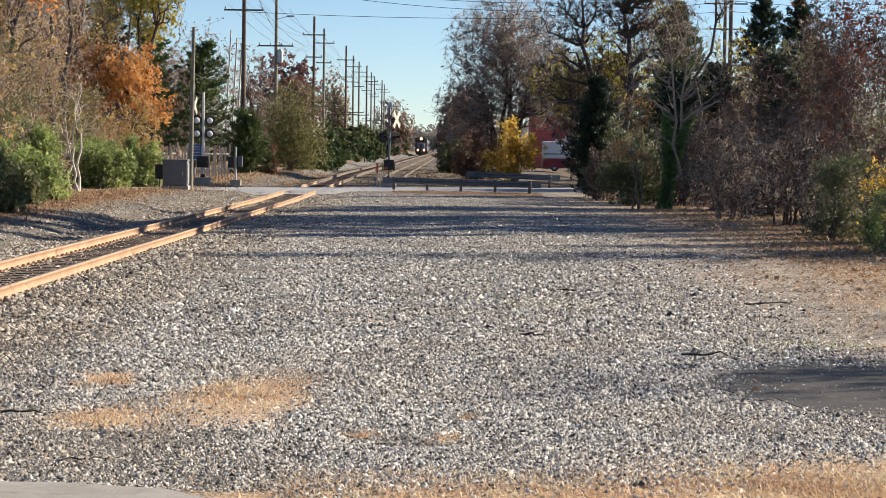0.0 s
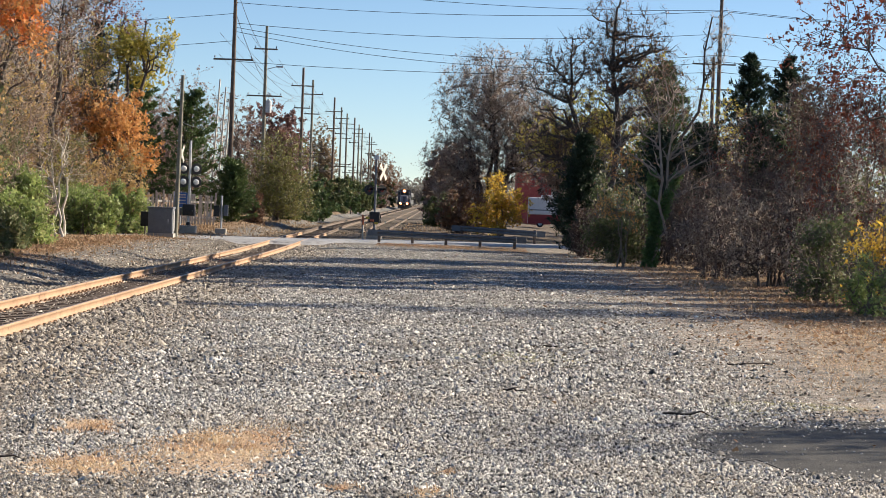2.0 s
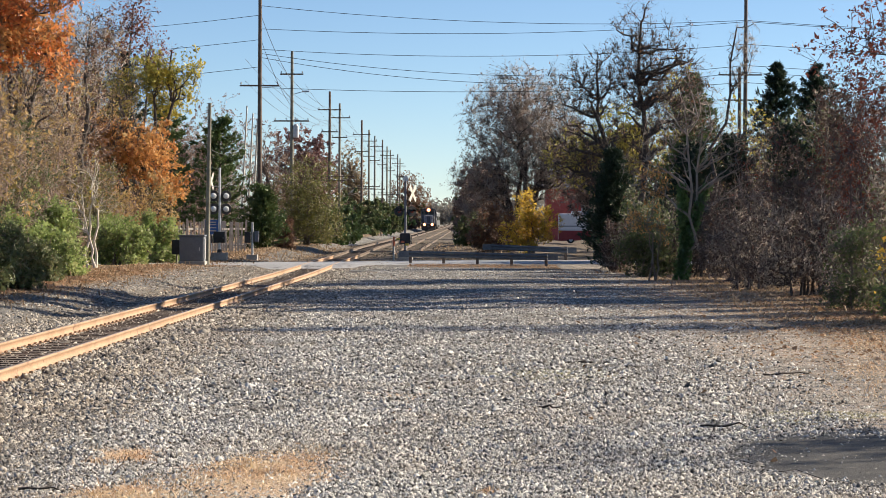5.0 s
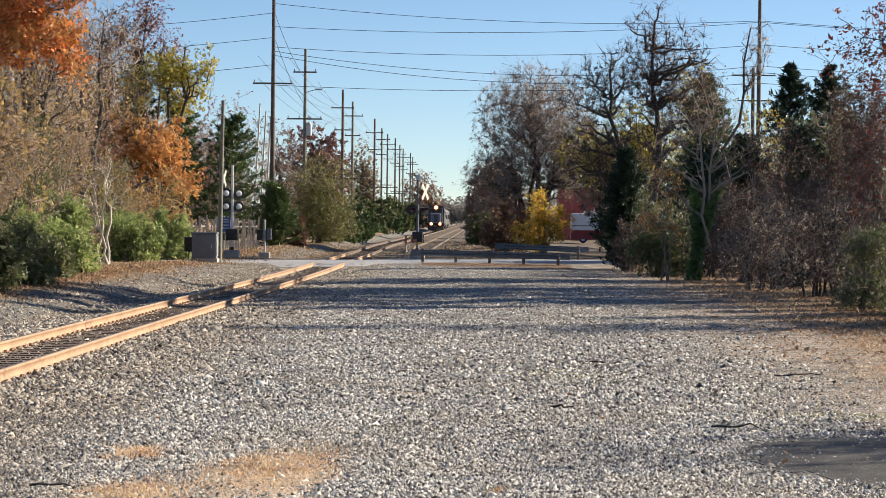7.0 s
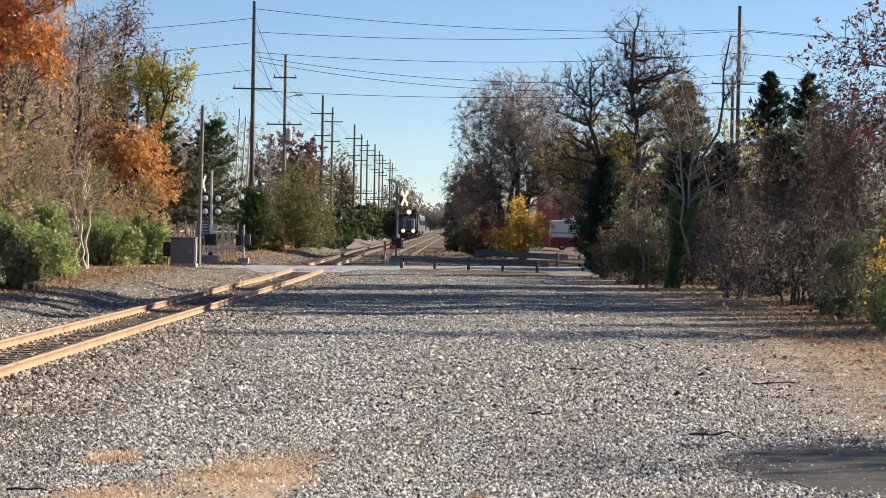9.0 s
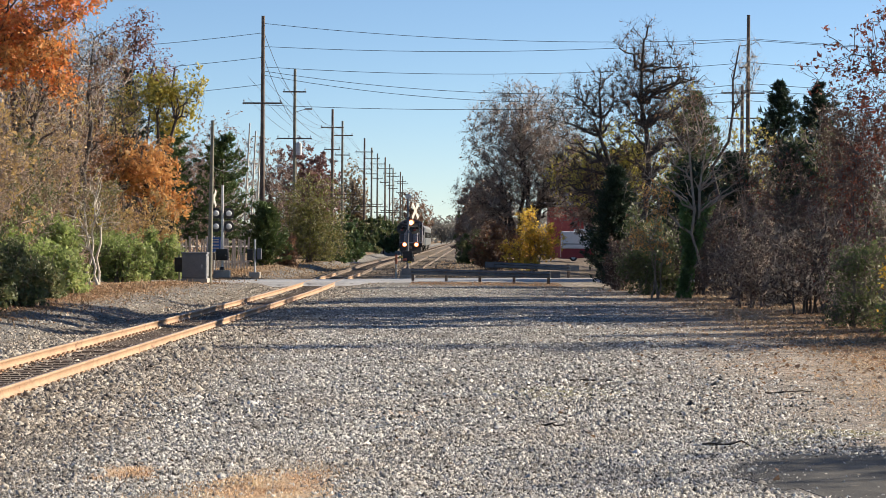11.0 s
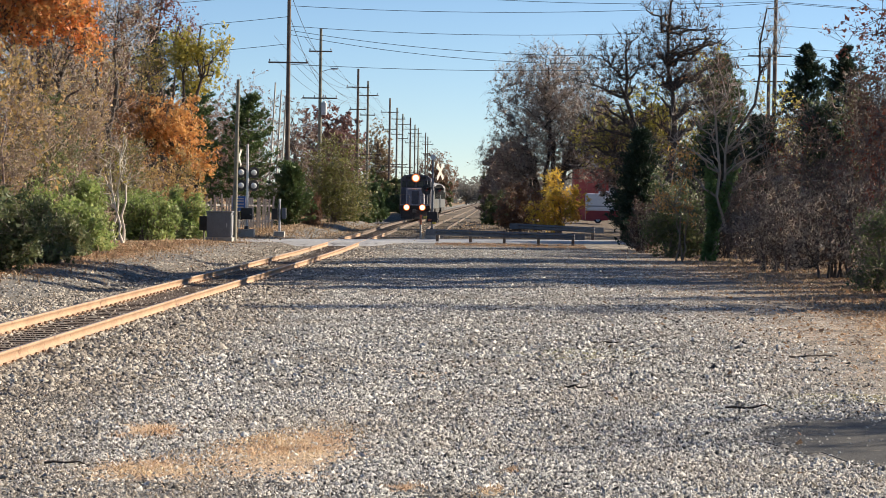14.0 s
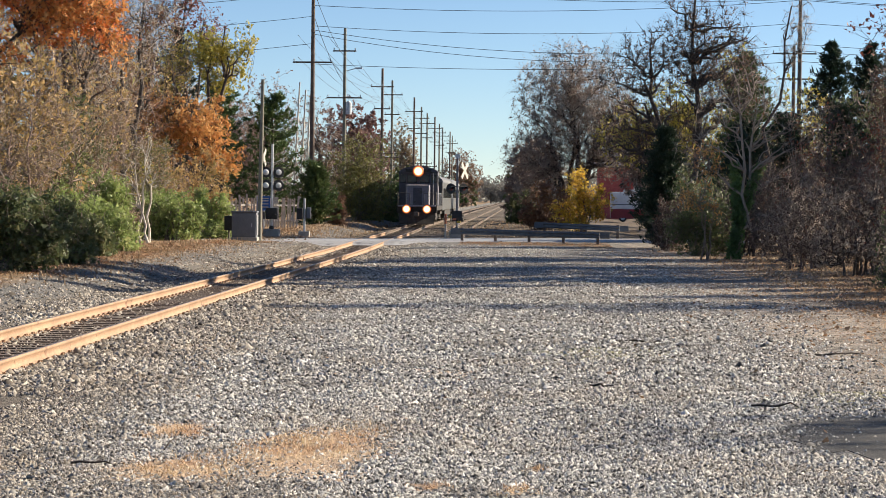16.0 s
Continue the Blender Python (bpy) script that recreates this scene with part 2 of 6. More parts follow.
def ground_z(x, y):
    """Height of the ground: a flat lot, a low bank left of the track, a slight rise for the road."""
    z = 0.03 * noise.noise((x * 0.35, y * 0.2, 0.0)) + 0.012 * noise.noise((x * 1.7, y * 1.3, 4.0))
    off = abs(x - track_x(y))
    z *= smooth(off, 1.2, 2.5)
    z += 0.28 * smooth(-x, 10.5, 13.5) * smooth(y, 5, 60)
    z += 0.05 * smooth(y, 60, 95) * smooth(off, 1.3, 3.0) * smooth(-x, -6, 0)
    z -= 0.16 * (1 - smooth(abs(off - 2.6), 0.4, 1.2)) * smooth(y, 30, 60) * (x < track_x(y))
    z += 0.10 * smooth(y, 125, 145) * noise.noise((x * 0.3, y * 0.1, 9.0)) * 2.5 * smooth(off, 1.4, 2.4) * smooth(abs(x + 4.45), 1.4, 2.4)
    z -= 0.05 * (1 - smooth(off, 0.5, 0.7))
    z -= 0.05 * (1 - smooth(abs(x + 4.45), 1.1, 1.6)) * smooth(y, 140, 148)
    n0, f0 = (float(np.interp(x, [p[0] for p in e], [p[1] for p in e])) for e in (NEAR, FAR))
    gap = max(n0 - y, y - f0, 0.0)
    z += (0.125 - z) * (1 - smooth(gap, 0.3, 9.0)) * smooth(off, 1.5, 3.2) * (gap < 9)
    z *= 1 - smooth(x, 1.6, 2.5) * (1 - smooth(abs(y - 21.3), 4.2, 6.5))
    z += 5.0 * smooth(abs(x), 60, 400) * smooth(y, 100, 700)
    return z


def steps(*runs):
    out = []
    for a, b, n in runs:
        out += list(np.linspace(a, b, n, endpoint=False))
    return out + [runs[-1][1]]


XS = steps((-3000, -400, 6), (-400, -60, 8), (-60, -20, 16), (-20, 16, 90), (16, 60, 18), (60, 400, 8), (400, 3000, 6))
YS = steps((-300, 0, 8), (0, 12, 6), (12, 50, 70), (50, 140, 90), (140, 300, 60), (300, 900, 30), (900, 4000, 10))
M_GROUND, t, b = material("gravel_dirt_and_dry_grass", 0.9)
v = coords(t)
sep = t.nodes.new("ShaderNodeSeparateXYZ")
t.links.new(v, sep.inputs[0])
gx, gy = sep.outputs[0], sep.outputs[1]
warp = maths(t, "MULTIPLY", maths(t, "SUBTRACT", noise_node(t, 0.7, 6.0, v, 0.7), 0.5), 1.0)


def patch(cx, cy, rx, ry, rag=3.2, soft=0.3):
    """A ragged oval patch of the ground, as a mask."""
    dx = maths(t, "DIVIDE", maths(t, "SUBTRACT", gx, cx), rx)
    dy = maths(t, "DIVIDE", maths(t, "SUBTRACT", gy, cy), ry)
    d = maths(t, "SQRT", maths(t, "ADD", maths(t, "MULTIPLY", dx, dx), maths(t, "MULTIPLY", dy, dy)))
    d = maths(t, "ADD", d, maths(t, "MULTIPLY", warp, rag))
    return maths(t, "SUBTRACT", 1.0, ramp(t, d, 1.0 - soft, 1.0 + soft))


vor = t.nodes.new("ShaderNodeTexVoronoi")
vor.inputs["Scale"].default_value = 26
t.links.new(v, vor.inputs["Vector"])
cell = t.nodes.new("ShaderNodeSeparateColor")
t.links.new(vor.outputs["Color"], cell.inputs[0])
fine, broad, streak = noise_node(t, 45, 4.0, v), noise_node(t, 0.25, 5.0, v, 0.7), noise_node(t, 2.2, 5.0, v, 0.7)
# Cells kept dark: shade between the loose stones is put into their grey.
grav = mix_colour(t, cell.outputs[0], (0.03, 0.029, 0.028), (0.25, 0.243, 0.228))
grav = mix_colour(t, maths(t, "MULTIPLY", ramp(t, broad, 0.45, 0.7), 0.5), grav, (0.24, 0.21, 0.175))
dirt = mix_colour(t, ramp(t, fine, 0.35, 0.65), (0.30, 0.252, 0.207), (0.50, 0.432, 0.362))
dirt = mix_colour(t, ramp(t, streak, 0.46, 0.66), dirt, (0.15, 0.125, 0.10))
crumb = noise_node(t, 7.0, 6.0, v, 0.75)
dirt = mix_colour(t, ramp(t, crumb, 0.52, 0.62), dirt, (0.42, 0.36, 0.29))
dirt = mix_colour(t, ramp(t, noise_node(t, 5.0, 6.0, v, 0.8), 0.56, 0.66), dirt, (0.085, 0.072, 0.06))
worn = noise_node(t, 0.55, 6.0, v, 0.75)
clod = noise_node(t, 1.5, 6.0, v, 0.8)
dirt = mix_colour(t, maths(t, "MULTIPLY", ramp(t, worn, 0.47, 0.62), 0.75), dirt, mix_colour(t, ramp(t, fine, 0.35, 0.65), (0.06, 0.052, 0.045), (0.15, 0.13, 0.11)))
dirt = mix_colour(t, maths(t, "MULTIPLY", ramp(t, clod, 0.52, 0.64), 0.8), dirt, (0.075, 0.064, 0.054))
dirt = mix_colour(t, maths(t, "MULTIPLY", ramp(t, noise_node(t, 0.9, 5.0, v, 0.7), 0.58, 0.7), 0.5), dirt, (0.40, 0.31, 0.2))
litter = mix_colour(t, ramp(t, fine, 0.4, 0.62), (0.16, 0.095, 0.05), (0.40, 0.26, 0.13))
litter = mix_colour(t, ramp(t, streak, 0.48, 0.66), litter, (0.13, 0.115, 0.07))
straw = mix_colour(t, ramp(t, fine, 0.35, 0.65), (0.32, 0.22, 0.14), (0.66, 0.50, 0.345))
brown = mix_colour(t, cell.outputs[0], (0.04, 0.033, 0.027), (0.24, 0.205, 0.16))
wide = maths(t, "MULTIPLY", warp, 3.0)
right_edge = ramp(t, maths(t, "ADD", maths(t, "ADD", gx, wide), maths(t, "MULTIPLY", gy, -0.012)), 2.6, 4.4)
col = mix_colour(t, maths(t, "MULTIPLY", right_edge, 0.8), grav, dirt)
near_track = maths(t, "SUBTRACT", 1.0, ramp(t, maths(t, "ADD", maths(t, "ABSOLUTE", maths(t, "ADD", gx, 7.85)), warp), 2.2, 3.6))
col = mix_colour(t, near_track, col, brown)
far_right = ramp(t, maths(t, "ADD", gx, wide), 6.6, 8.2)
col = mix_colour(t, far_right, col, litter)
far_left = ramp(t, maths(t, "SUBTRACT", maths(t, "MULTIPLY", gx, -1.0), maths(t, "MULTIPLY", wide, 0.5)), 12.0, 13.2)
col = mix_colour(t, far_left, col, litter)
far_away = ramp(t, maths(t, "ADD", gy, wide), 123, 130)
far_away = maths(t, "MULTIPLY", far_away, ramp(t, maths(t, "ADD", gx, warp), -11.2, -10.0))
col = mix_colour(t, maths(t, "MULTIPLY", far_away, 0.9), col, mix_colour(t, ramp(t, streak, 0.4, 0.6), (0.07, 0.052, 0.036), (0.18, 0.135, 0.09)))
for cx, cy, rx, ry in ((-1.9, 20.0, 0.8, 2.5), (-3.45, 21.8, 0.42, 0.85), (-3.0, 18.6, 0.55, 0.8), (-0.9, 29.5, 0.5, 0.9), (3.4, 15.2, 2.2, 2.0), (0.6, 14.1, 2.6, 1.3), (6.6, 40, 1.8, 4.5), (5.2, 26, 1.2, 1.6), (7, 55, 1.8, 6)):
    col = mix_colour(t, patch(cx, cy, rx, ry) if cx < 5 else maths(t, "MULTIPLY", patch(cx, cy, rx, ry), maths(t, "MULTIPLY", ramp(t, crumb, 0.40, 0.62), 0.6)), col, straw)
for cx, cy, rx, ry in ((3.2, 25.5, 0.8, 0.7), (1.6, 33.5, 1.0, 1.1), (4.3, 26.6, 0.9, 0.6)):
    col = mix_colour(t, maths(t, "MULTIPLY", patch(cx, cy, rx, ry), 0.8), col, (0.21, 0.20, 0.07))
soil = maths(t, "MULTIPLY", ramp(t, maths(t, "ADD", gx, warp), 3.5, 5.5), maths(t, "MULTIPLY", ramp(t, noise_node(t, 0.8, 6.0, v, 0.8), 0.46, 0.58), 0.5))
col = mix_colour(t, maths(t, "MULTIPLY", soil, maths(t, "SUBTRACT", 1.0, far_away)), col, mix_colour(t, ramp(t, fine, 0.35, 0.65), (0.05, 0.043, 0.036), (0.13, 0.11, 0.09)))
col = mix_colour(t, maths(t, "MULTIPLY", patch(2.5, 37.0, 1.6, 2.0), 0.8), col, (0.09, 0.075, 0.06))
# Dark streaks painted for the tree shadows across the dirt.
shade_map = t.nodes.new("ShaderNodeMapping")
shade_map.inputs["Scale"].default_value = (0.3, 1.0, 1.0)
t.links.new(v, shade_map.inputs["Vector"])
shade_streak = maths(t, "MULTIPLY", ramp(t, noise_node(t, 0.9, 6.0, shade_map.outputs[0], 0.75), 0.52, 0.63), 0.45)
col = mix_colour(t, maths(t, "MULTIPLY", shade_streak, ramp(t, maths(t, "ADD", gx, warp), 0.8, 3.0)), col, (0.085, 0.07, 0.056))
t.links.new(col, b.inputs["Base Color"])
bump(t, b, maths(t, "ADD", maths(t, "MULTIPLY", vor.outputs["Distance"], -0.8), fine), 0.8, 0.02)

gv = np.array([(x, y, ground_z(x, y)) for y in YS for x in XS])
nx = len(XS)
gf = [(j * nx + i, j * nx + i + 1, (j + 1) * nx + i + 1, (j + 1) * nx + i) for j in range(len(YS) - 1) for i in range(nx - 1)]
ground = raw("ground", gv, gf, [M_GROUND], smooth=True)
tagged(ground, "grey gravel lot with dirt, leaf litter and dry grass", "ground", kind="structure")


# ---- road over the track ----
def ribbon(name, near, far, z, mat, thick=0.05):
    """A slab between two edge lines."""
    bm = bmesh.new()
    rows = []
    for (x0, y0), (x1, y1) in zip(near, far):
        rows.append([bm.verts.new((x0, y0 - (0.9 if thick else 0), z - thick - 0.16 * (thick > 0))), bm.verts.new((x0, y0, z)), bm.verts.new((x1, y1, z)), bm.verts.new((x1, y1, z - thick - 0.3))])
    for r0, r1 in zip(rows, rows[1:]):
        for i in range(3):
            bm.faces.new((r0[i], r1[i], r1[i + 1], r0[i + 1]))
    return put(name, bm, mat)


road = ribbon("road", NEAR, FAR, 0.158, M_ASPHALT)
tagged(road, "worn grey asphalt road crossing the rails", "road", kind="structure")
for edge, s in ((NEAR, 0.35), (FAR, -0.45)):
    tagged(ribbon("road_line", [(x, y + s) for x, y in edge], [(x, y + s + 0.12) for x, y in edge], 0.163, M_ROADPAINT, 0.0), "worn white road edge line", "road marking", kind="structure")

bm = bmesh.new()
lot = [(2.55, 21.8), (3.0, 20.5), (3.7, 19.6), (6, 18.4), (12, 16.5), (12, 25.5), (6, 25.2), (4.2, 24.6), (3.2, 23.6), (2.7, 22.7)]
edge_rng = random.Random(4)
rim = []
for (x0, y0), (x1, y1) in zip(lot, lot[1:] + lot[:1]):
    m = max(1, int(math.hypot(x1 - x0, y1 - y0) / 0.22))
    for i in range(m):
        rim.append((x0 + (x1 - x0) * i / m + edge_rng.gauss(0, 0.07), y0 + (y1 - y0) * i / m + edge_rng.gauss(0, 0.2)))
bm.faces.new([bm.verts.new((x, y, 0.004)) for x, y in rim])
ext = bmesh.ops.extrude_face_region(bm, geom=bm.faces[:])
bmesh.ops.translate(bm, vec=(0, 0, -0.15), verts=[g for g in ext["geom"] if isinstance(g, bmesh.types.BMVert)])
tagged(put("driveway", bm, M_TAR), "cracked dark asphalt driveway apron beside gravel", "driveway", kind="structure")
bm = bmesh.new()
walk_edge = [(-12, 14.2), (-4, 14.62), (-2.7, 14.68), (-1.9, 14.45), (-1.35, 13.8), (-1.2, 11), (-12, 11)]
bm.faces.new([bm.verts.new((x, y, 0.06)) for x, y in walk_edge])
ext = bmesh.ops.extrude_face_region(bm, geom=bm.faces[:])
bmesh.ops.translate(bm, vec=(0, 0, -0.2), verts=[g for g in ext["geom"] if isinstance(g, bmesh.types.BMVert)])
tagged(put("pavement", bm, M_CONCRETE), "pale rounded concrete pavement corner", "pavement", kind="structure")

# ---- rails, ties ----
RAIL = [(-0.07, 0.0), (0.07, 0.0), (0.07, 0.012), (0.018, 0.032), (0.010, 0.06), (0.010, 0.115), (0.036, 0.128), (0.036, 0.158), (0.028, 0.17), (-0.028, 0.17), (-0.036, 0.158), (-0.036, 0.128), (-0.010, 0.115), (-0.010, 0.06), (-0.018, 0.032), (-0.07, 0.012)]


def rail(centre, off, ys, parent, rust):
    verts, faces, idx = [], [], []
    n = len(RAIL)
    for k, y in enumerate(ys):
        for u, w in RAIL:
            verts.append((centre(y) + off + u, y, w * 1.06 - 0.008))
        if k:
            for i in range(n):
                j = (i + 1) % n
                faces.append(((k - 1) * n + i, (k - 1) * n + j, k * n + j, k * n + i))
                # Past y = 135 the rail takes the darker rust that carries partial shade.
                idx.append(2 if y > 135 else 1 if i == 8 else 0)
    return raw("rail", verts, faces, [rust, M_RAILTOP if rust == M_RUST else rust, M_SHADERUST], parent, idx)


def tie_mesh():
    bm = box(-1.3, 1.3, -0.115, 0.115, -0.15, 0.022, 0.012)
    me = bpy.data.meshes.new("tie")
    bm.to_mesh(me)
    bm.free()
    me.materials.append(M_TIE)
    return me


def plate_mesh():
    bm = box(-0.18, 0.18, -0.09, 0.09, 0.0, 0.014)
    for sx in (-0.095, 0.095):
        for sy in (-0.045, 0.045):
            box(sx - 0.018, sx + 0.018, sy - 0.014, sy + 0.014, 0.01, 0.045, 0, bm)
    me = bpy.data.meshes.new("tie_plate")
    bm.to_mesh(me)
    bm.free()
    me.materials.append(M_RUST)
    return me


TIE, PLATE = tie_mesh(), plate_mesh()


def right_x(y):
    return -4.45


def track(name, centre, y0, y1, pieces, label, rust):
    base = empty(name, 0, 0, 0)
    tagged(base, label, "railway track", kind="structure")
    ys = steps((y0, 200, max(6, int((200 - y0) / 6))), (200, y1, 30))
    for off in (-0.7525, 0.7525):
        rail(centre, off, ys, base, rust)
    far_v, far_f, y, k = [], [], y0 + 0.3, 0
    cv = np.array([c.co[:] for c in TIE.vertices])
    cube = np.array([(sx * 1.3, sy * 0.115, sz) for sx in (-1, 1) for sy in (-1, 1) for sz in (-0.15, 0.022)])
    cf = [(0, 1, 3, 2), (4, 6, 7, 5), (0, 4, 5, 1), (2, 3, 7, 6), (1, 5, 7, 3)]
    while y < y1:
        jig = random.uniform(-0.03, 0.03)
        if pieces[0] < y < pieces[1]:
            tie = new("tie", TIE)
            tie.parent = base
            tie.matrix_basis = pose(centre(y) + jig, y, -0.034, 0, 0, random.uniform(-0.8, 0.8))
            for off in (-0.7525, 0.7525):
                p = new("tie_plate", PLATE)
                p.parent = base
                p.matrix_basis = pose(centre(y) + off, y, -0.014)
        else:
            n = len(far_v) * 8
            far_v.append(cube + (centre(y) + jig, y, -0.034))
            far_f += [tuple(n + i for i in f) for f in cf]
        y += 0.51 + random.uniform(-0.015, 0.015)
    tagged(raw("tie_row", np.concatenate(far_v), far_f, [M_TIE], base), kind="stuff")
    return base


main_track = track("main_track", track_x, -60, 900, (27, 85), "railway track with rusty rails on brown ballast", M_RUST)
side_track = track("side_track", right_x, 147, 900, (147, 175), "rusty stub siding track ending before the road", M_SHADERUST)


# ---- loose stones ----
def heights(xy):
    """Ground heights, by the sheet's own grid."""
    X, Y = np.array(XS), np.array(YS)
    Z = gv[:, 2].reshape(len(YS), nx)
    i = np.clip(np.searchsorted(X, xy[:, 0]) - 1, 0, nx - 2)
    j = np.clip(np.searchsorted(Y, xy[:, 1]) - 1, 0, len(YS) - 2)
    u, w = (xy[:, 0] - X[i]) / (X[i + 1] - X[i]), (xy[:, 1] - Y[j]) / (Y[j + 1] - Y[j])
    return (Z[j, i] * (1 - u) + Z[j, i + 1] * u) * (1 - w) + (Z[j + 1, i] * (1 - u) + Z[j + 1, i + 1] * u) * w


def stones(name, label, n, place, size, mat, tall=0.8, seed=1):
    """Crushed stones, each a sharp irregular lump that lies on the ground."""
    rng = np.random.default_rng(seed)
    xy = place(rng, n)
    n = len(xy)
    s = size * rng.lognormal(0, 0.3, n) / 2 * (1 + 0.03 * np.maximum(xy[:, 1] - 15, 0).clip(0, 18))
    ang = rng.uniform(0, 6.283, n)[:, None] + np.arange(4) * 1.571 + rng.uniform(-0.5, 0.5, (n, 4))
    rad = s[:, None] * rng.uniform(0.7, 1.35, (n, 4)) * np.where(np.arange(4) % 2, 0.72, 1.32)
    top = s * tall * rng.uniform(0.6, 1.5, n)
    g = heights(xy)
    V = np.empty((n, 5, 3))
    V[:, :4, 0], V[:, :4, 1] = xy[:, :1] + rad * np.cos(ang), xy[:, 1:] + rad * np.sin(ang)
    V[:, :4, 2] = (g - 0.004)[:, None] + s[:, None] * rng.uniform(-0.15, 0.35, (n, 4))
    V[:, 4, :2] = xy + rng.normal(0, 0.42, (n, 2)) * s[:, None]
    V[:, 4, 2] = g + top
    F = np.array([(0, 1, 4), (1, 2, 4), (2, 3, 4), (3, 0, 4)])
    ob = raw(name, V.reshape(-1, 3), (F[None] + (np.arange(n) * V.shape[1])[:, None, None]).reshape(-1, 3), [mat])
    return tagged(ob, label, "gravel", kind="stuff")


STRAW = ((-1.9, 20.0, 0.72, 2.3), (-3.45, 21.8, 0.36, 0.75), (-3.0, 18.6, 0.5, 0.7), (3.4, 15.0, 2.0, 1.9), (0.8, 14.2, 2.4, 1.2), (0.0, 17.5, 0.16, 0.3), (-0.75, 17.7, 0.16, 0.3), (0.15, 18.9, 0.1, 0.2))


LINE_Y = np.arange(-60.0, 300.0, 2.0)
LINE_X = np.array([track_x(q) for q in LINE_Y])


def lot_place(rng, n):
    y = (14.2 ** 0.2 + (104.0 ** 0.2 - 14.2 ** 0.2) * rng.uniform(0, 1, n)) ** 5
    x = rng.uniform(-0.252, 0.232, n) * y
    centre = np.interp(y, LINE_Y, LINE_X)
    keep = (x > centre + 1.9) & (x < 3.2 + 0.03 * y + rng.normal(0, 0.9, n)) & ~((x < -1.2) & (y < 14.75))
    keep &= ~((x > 2.7) & (abs(y - 21.8) < 2.2 - 0.6 * (x < 3.2))) | (rng.uniform(0, 1, n) < 0.012 + 0.5 * np.exp(-((x - 2.7) / 0.35) ** 2) + 0.4 * np.exp(-((abs(y - 21.8) - 2.2) / 0.35) ** 2))
    bare = 0.5 * np.sin(x * 1.3 + 2 * np.sin(y * 0.31)) * np.sin(y * 0.47 + 1.7 * np.sin(x * 0.9)) - 0.1
    keep &= (bare < 0.12) | (rng.uniform(0, 1, n) < 0.7)
    for cx, cy, rx, ry in STRAW:
        keep &= (((x - cx) / rx) ** 2 + ((y - cy) / ry) ** 2 > 0.85 + rng.normal(0, 0.35, n)) | (rng.uniform(0, 1, n) < 0.05)
    return np.stack([x, y], 1)[keep]


def bed_place(rng, n):
    y = 25 * (120.0 / 25) ** rng.uniform(0, 1, n)
    off = rng.normal(-0.4, 2.1, n)
    x = np.interp(y, LINE_Y, LINE_X) + off
    keep = (abs(abs(off) - 0.7525) > 0.1) & (off < 3.4) & (off > -5.4) & ((y < 103.5) | (abs(x + 7.9) > 2.5))
    keep &= (abs(off) > 0.2) | (rng.uniform(0, 1, n) < 0.9)
    return np.stack([x, y], 1)[keep]


def dirt_place(rng, n):
    y = 16 * (100.0 / 16) ** rng.uniform(0, 1, n)
    x = rng.uniform(2.5, 9.5, n)
    keep = (~((x > 2.4) & (abs(y - 21.6) < 2.8)) | (rng.uniform(0, 1, n) < 0.12)) & (x < 0.21 * y)
    return np.stack([x, y], 1)[keep]


def off_track(rng, xy):
    return xy[:, 0] - np.interp(xy[:, 1], LINE_Y, LINE_X) + rng.normal(0, 0.45, len(xy))


def earthy(rng, xy):
    """Where dirt shows among the stones, near the pavement corner."""
    d = np.hypot((xy[:, 0] + 3.6) / 2.6, (xy[:, 1] - 16.2) / 2.4) + rng.normal(0, 0.22, len(xy))
    return (d < 0.9) & (rng.uniform(0, 1, len(xy)) < 0.85)


def near_lot(rng, n):
    xy = lot_place(rng, n)
    return xy[(xy[:, 1] < 27) & (off_track(rng, xy) > 3.7) & ~earthy(rng, xy)]


def far_lot(rng, n):
    xy = lot_place(rng, n)
    return xy[(xy[:, 1] >= 27) & (off_track(rng, xy) > 3.7 - 0.02 * xy[:, 1])]


def brown_lot(rng, n):
    xy = lot_place(rng, n)
    return xy[(off_track(rng, xy) < 3.9 - 0.02 * xy[:, 1]) | earthy(rng, xy)]


stones("gravel", "loose crushed grey stone covering the lot", 700000, near_lot, 0.0262, M_STONE, 0.85, 11)
stones("gravel", "finer grey stone towards the crossing", 290000, far_lot, 0.029, M_STONE, 0.85, 15)
stones("gravel", "dirty brown-grey stone beside the ballast", 300000, brown_lot, 0.0265, M_BALLAST, 0.85, 17)
stones("ballast", "brown track ballast of broken stone", 54000, bed_place, 0.044, M_BALLAST, 0.8, 12)
def yard_place(rng, n):
    y = rng.uniform(122, 230, n)
    x = rng.uniform(-13, 3, n)
    keep = (x > -10.4) & (abs(abs(x + 4.45) - 0.75) > 0.12) & (abs(abs(x + 8.0) - 0.8) > 0.25)
    return np.stack([x, y], 1)[keep]


M_DARKSTONE = stone_material("dirty_brown_stone", [(0.035, 0.028, 0.024), (0.08, 0.063, 0.05), (0.12, 0.095, 0.07), (0.20, 0.16, 0.12)])
stones("yard_ballast", "dirty brown stone and debris round the siding", 16000, yard_place, 0.055, M_DARKSTONE, 0.8, 14)
stones("grit", "scattered pebbles on the bare dirt", 24000, dirt_place, 0.021, M_BALLAST, 0.6, 13)
stones("grit", "pale pebbles strewn on the bare dirt", 20000, dirt_place, 0.018, M_STONE, 0.7, 16)


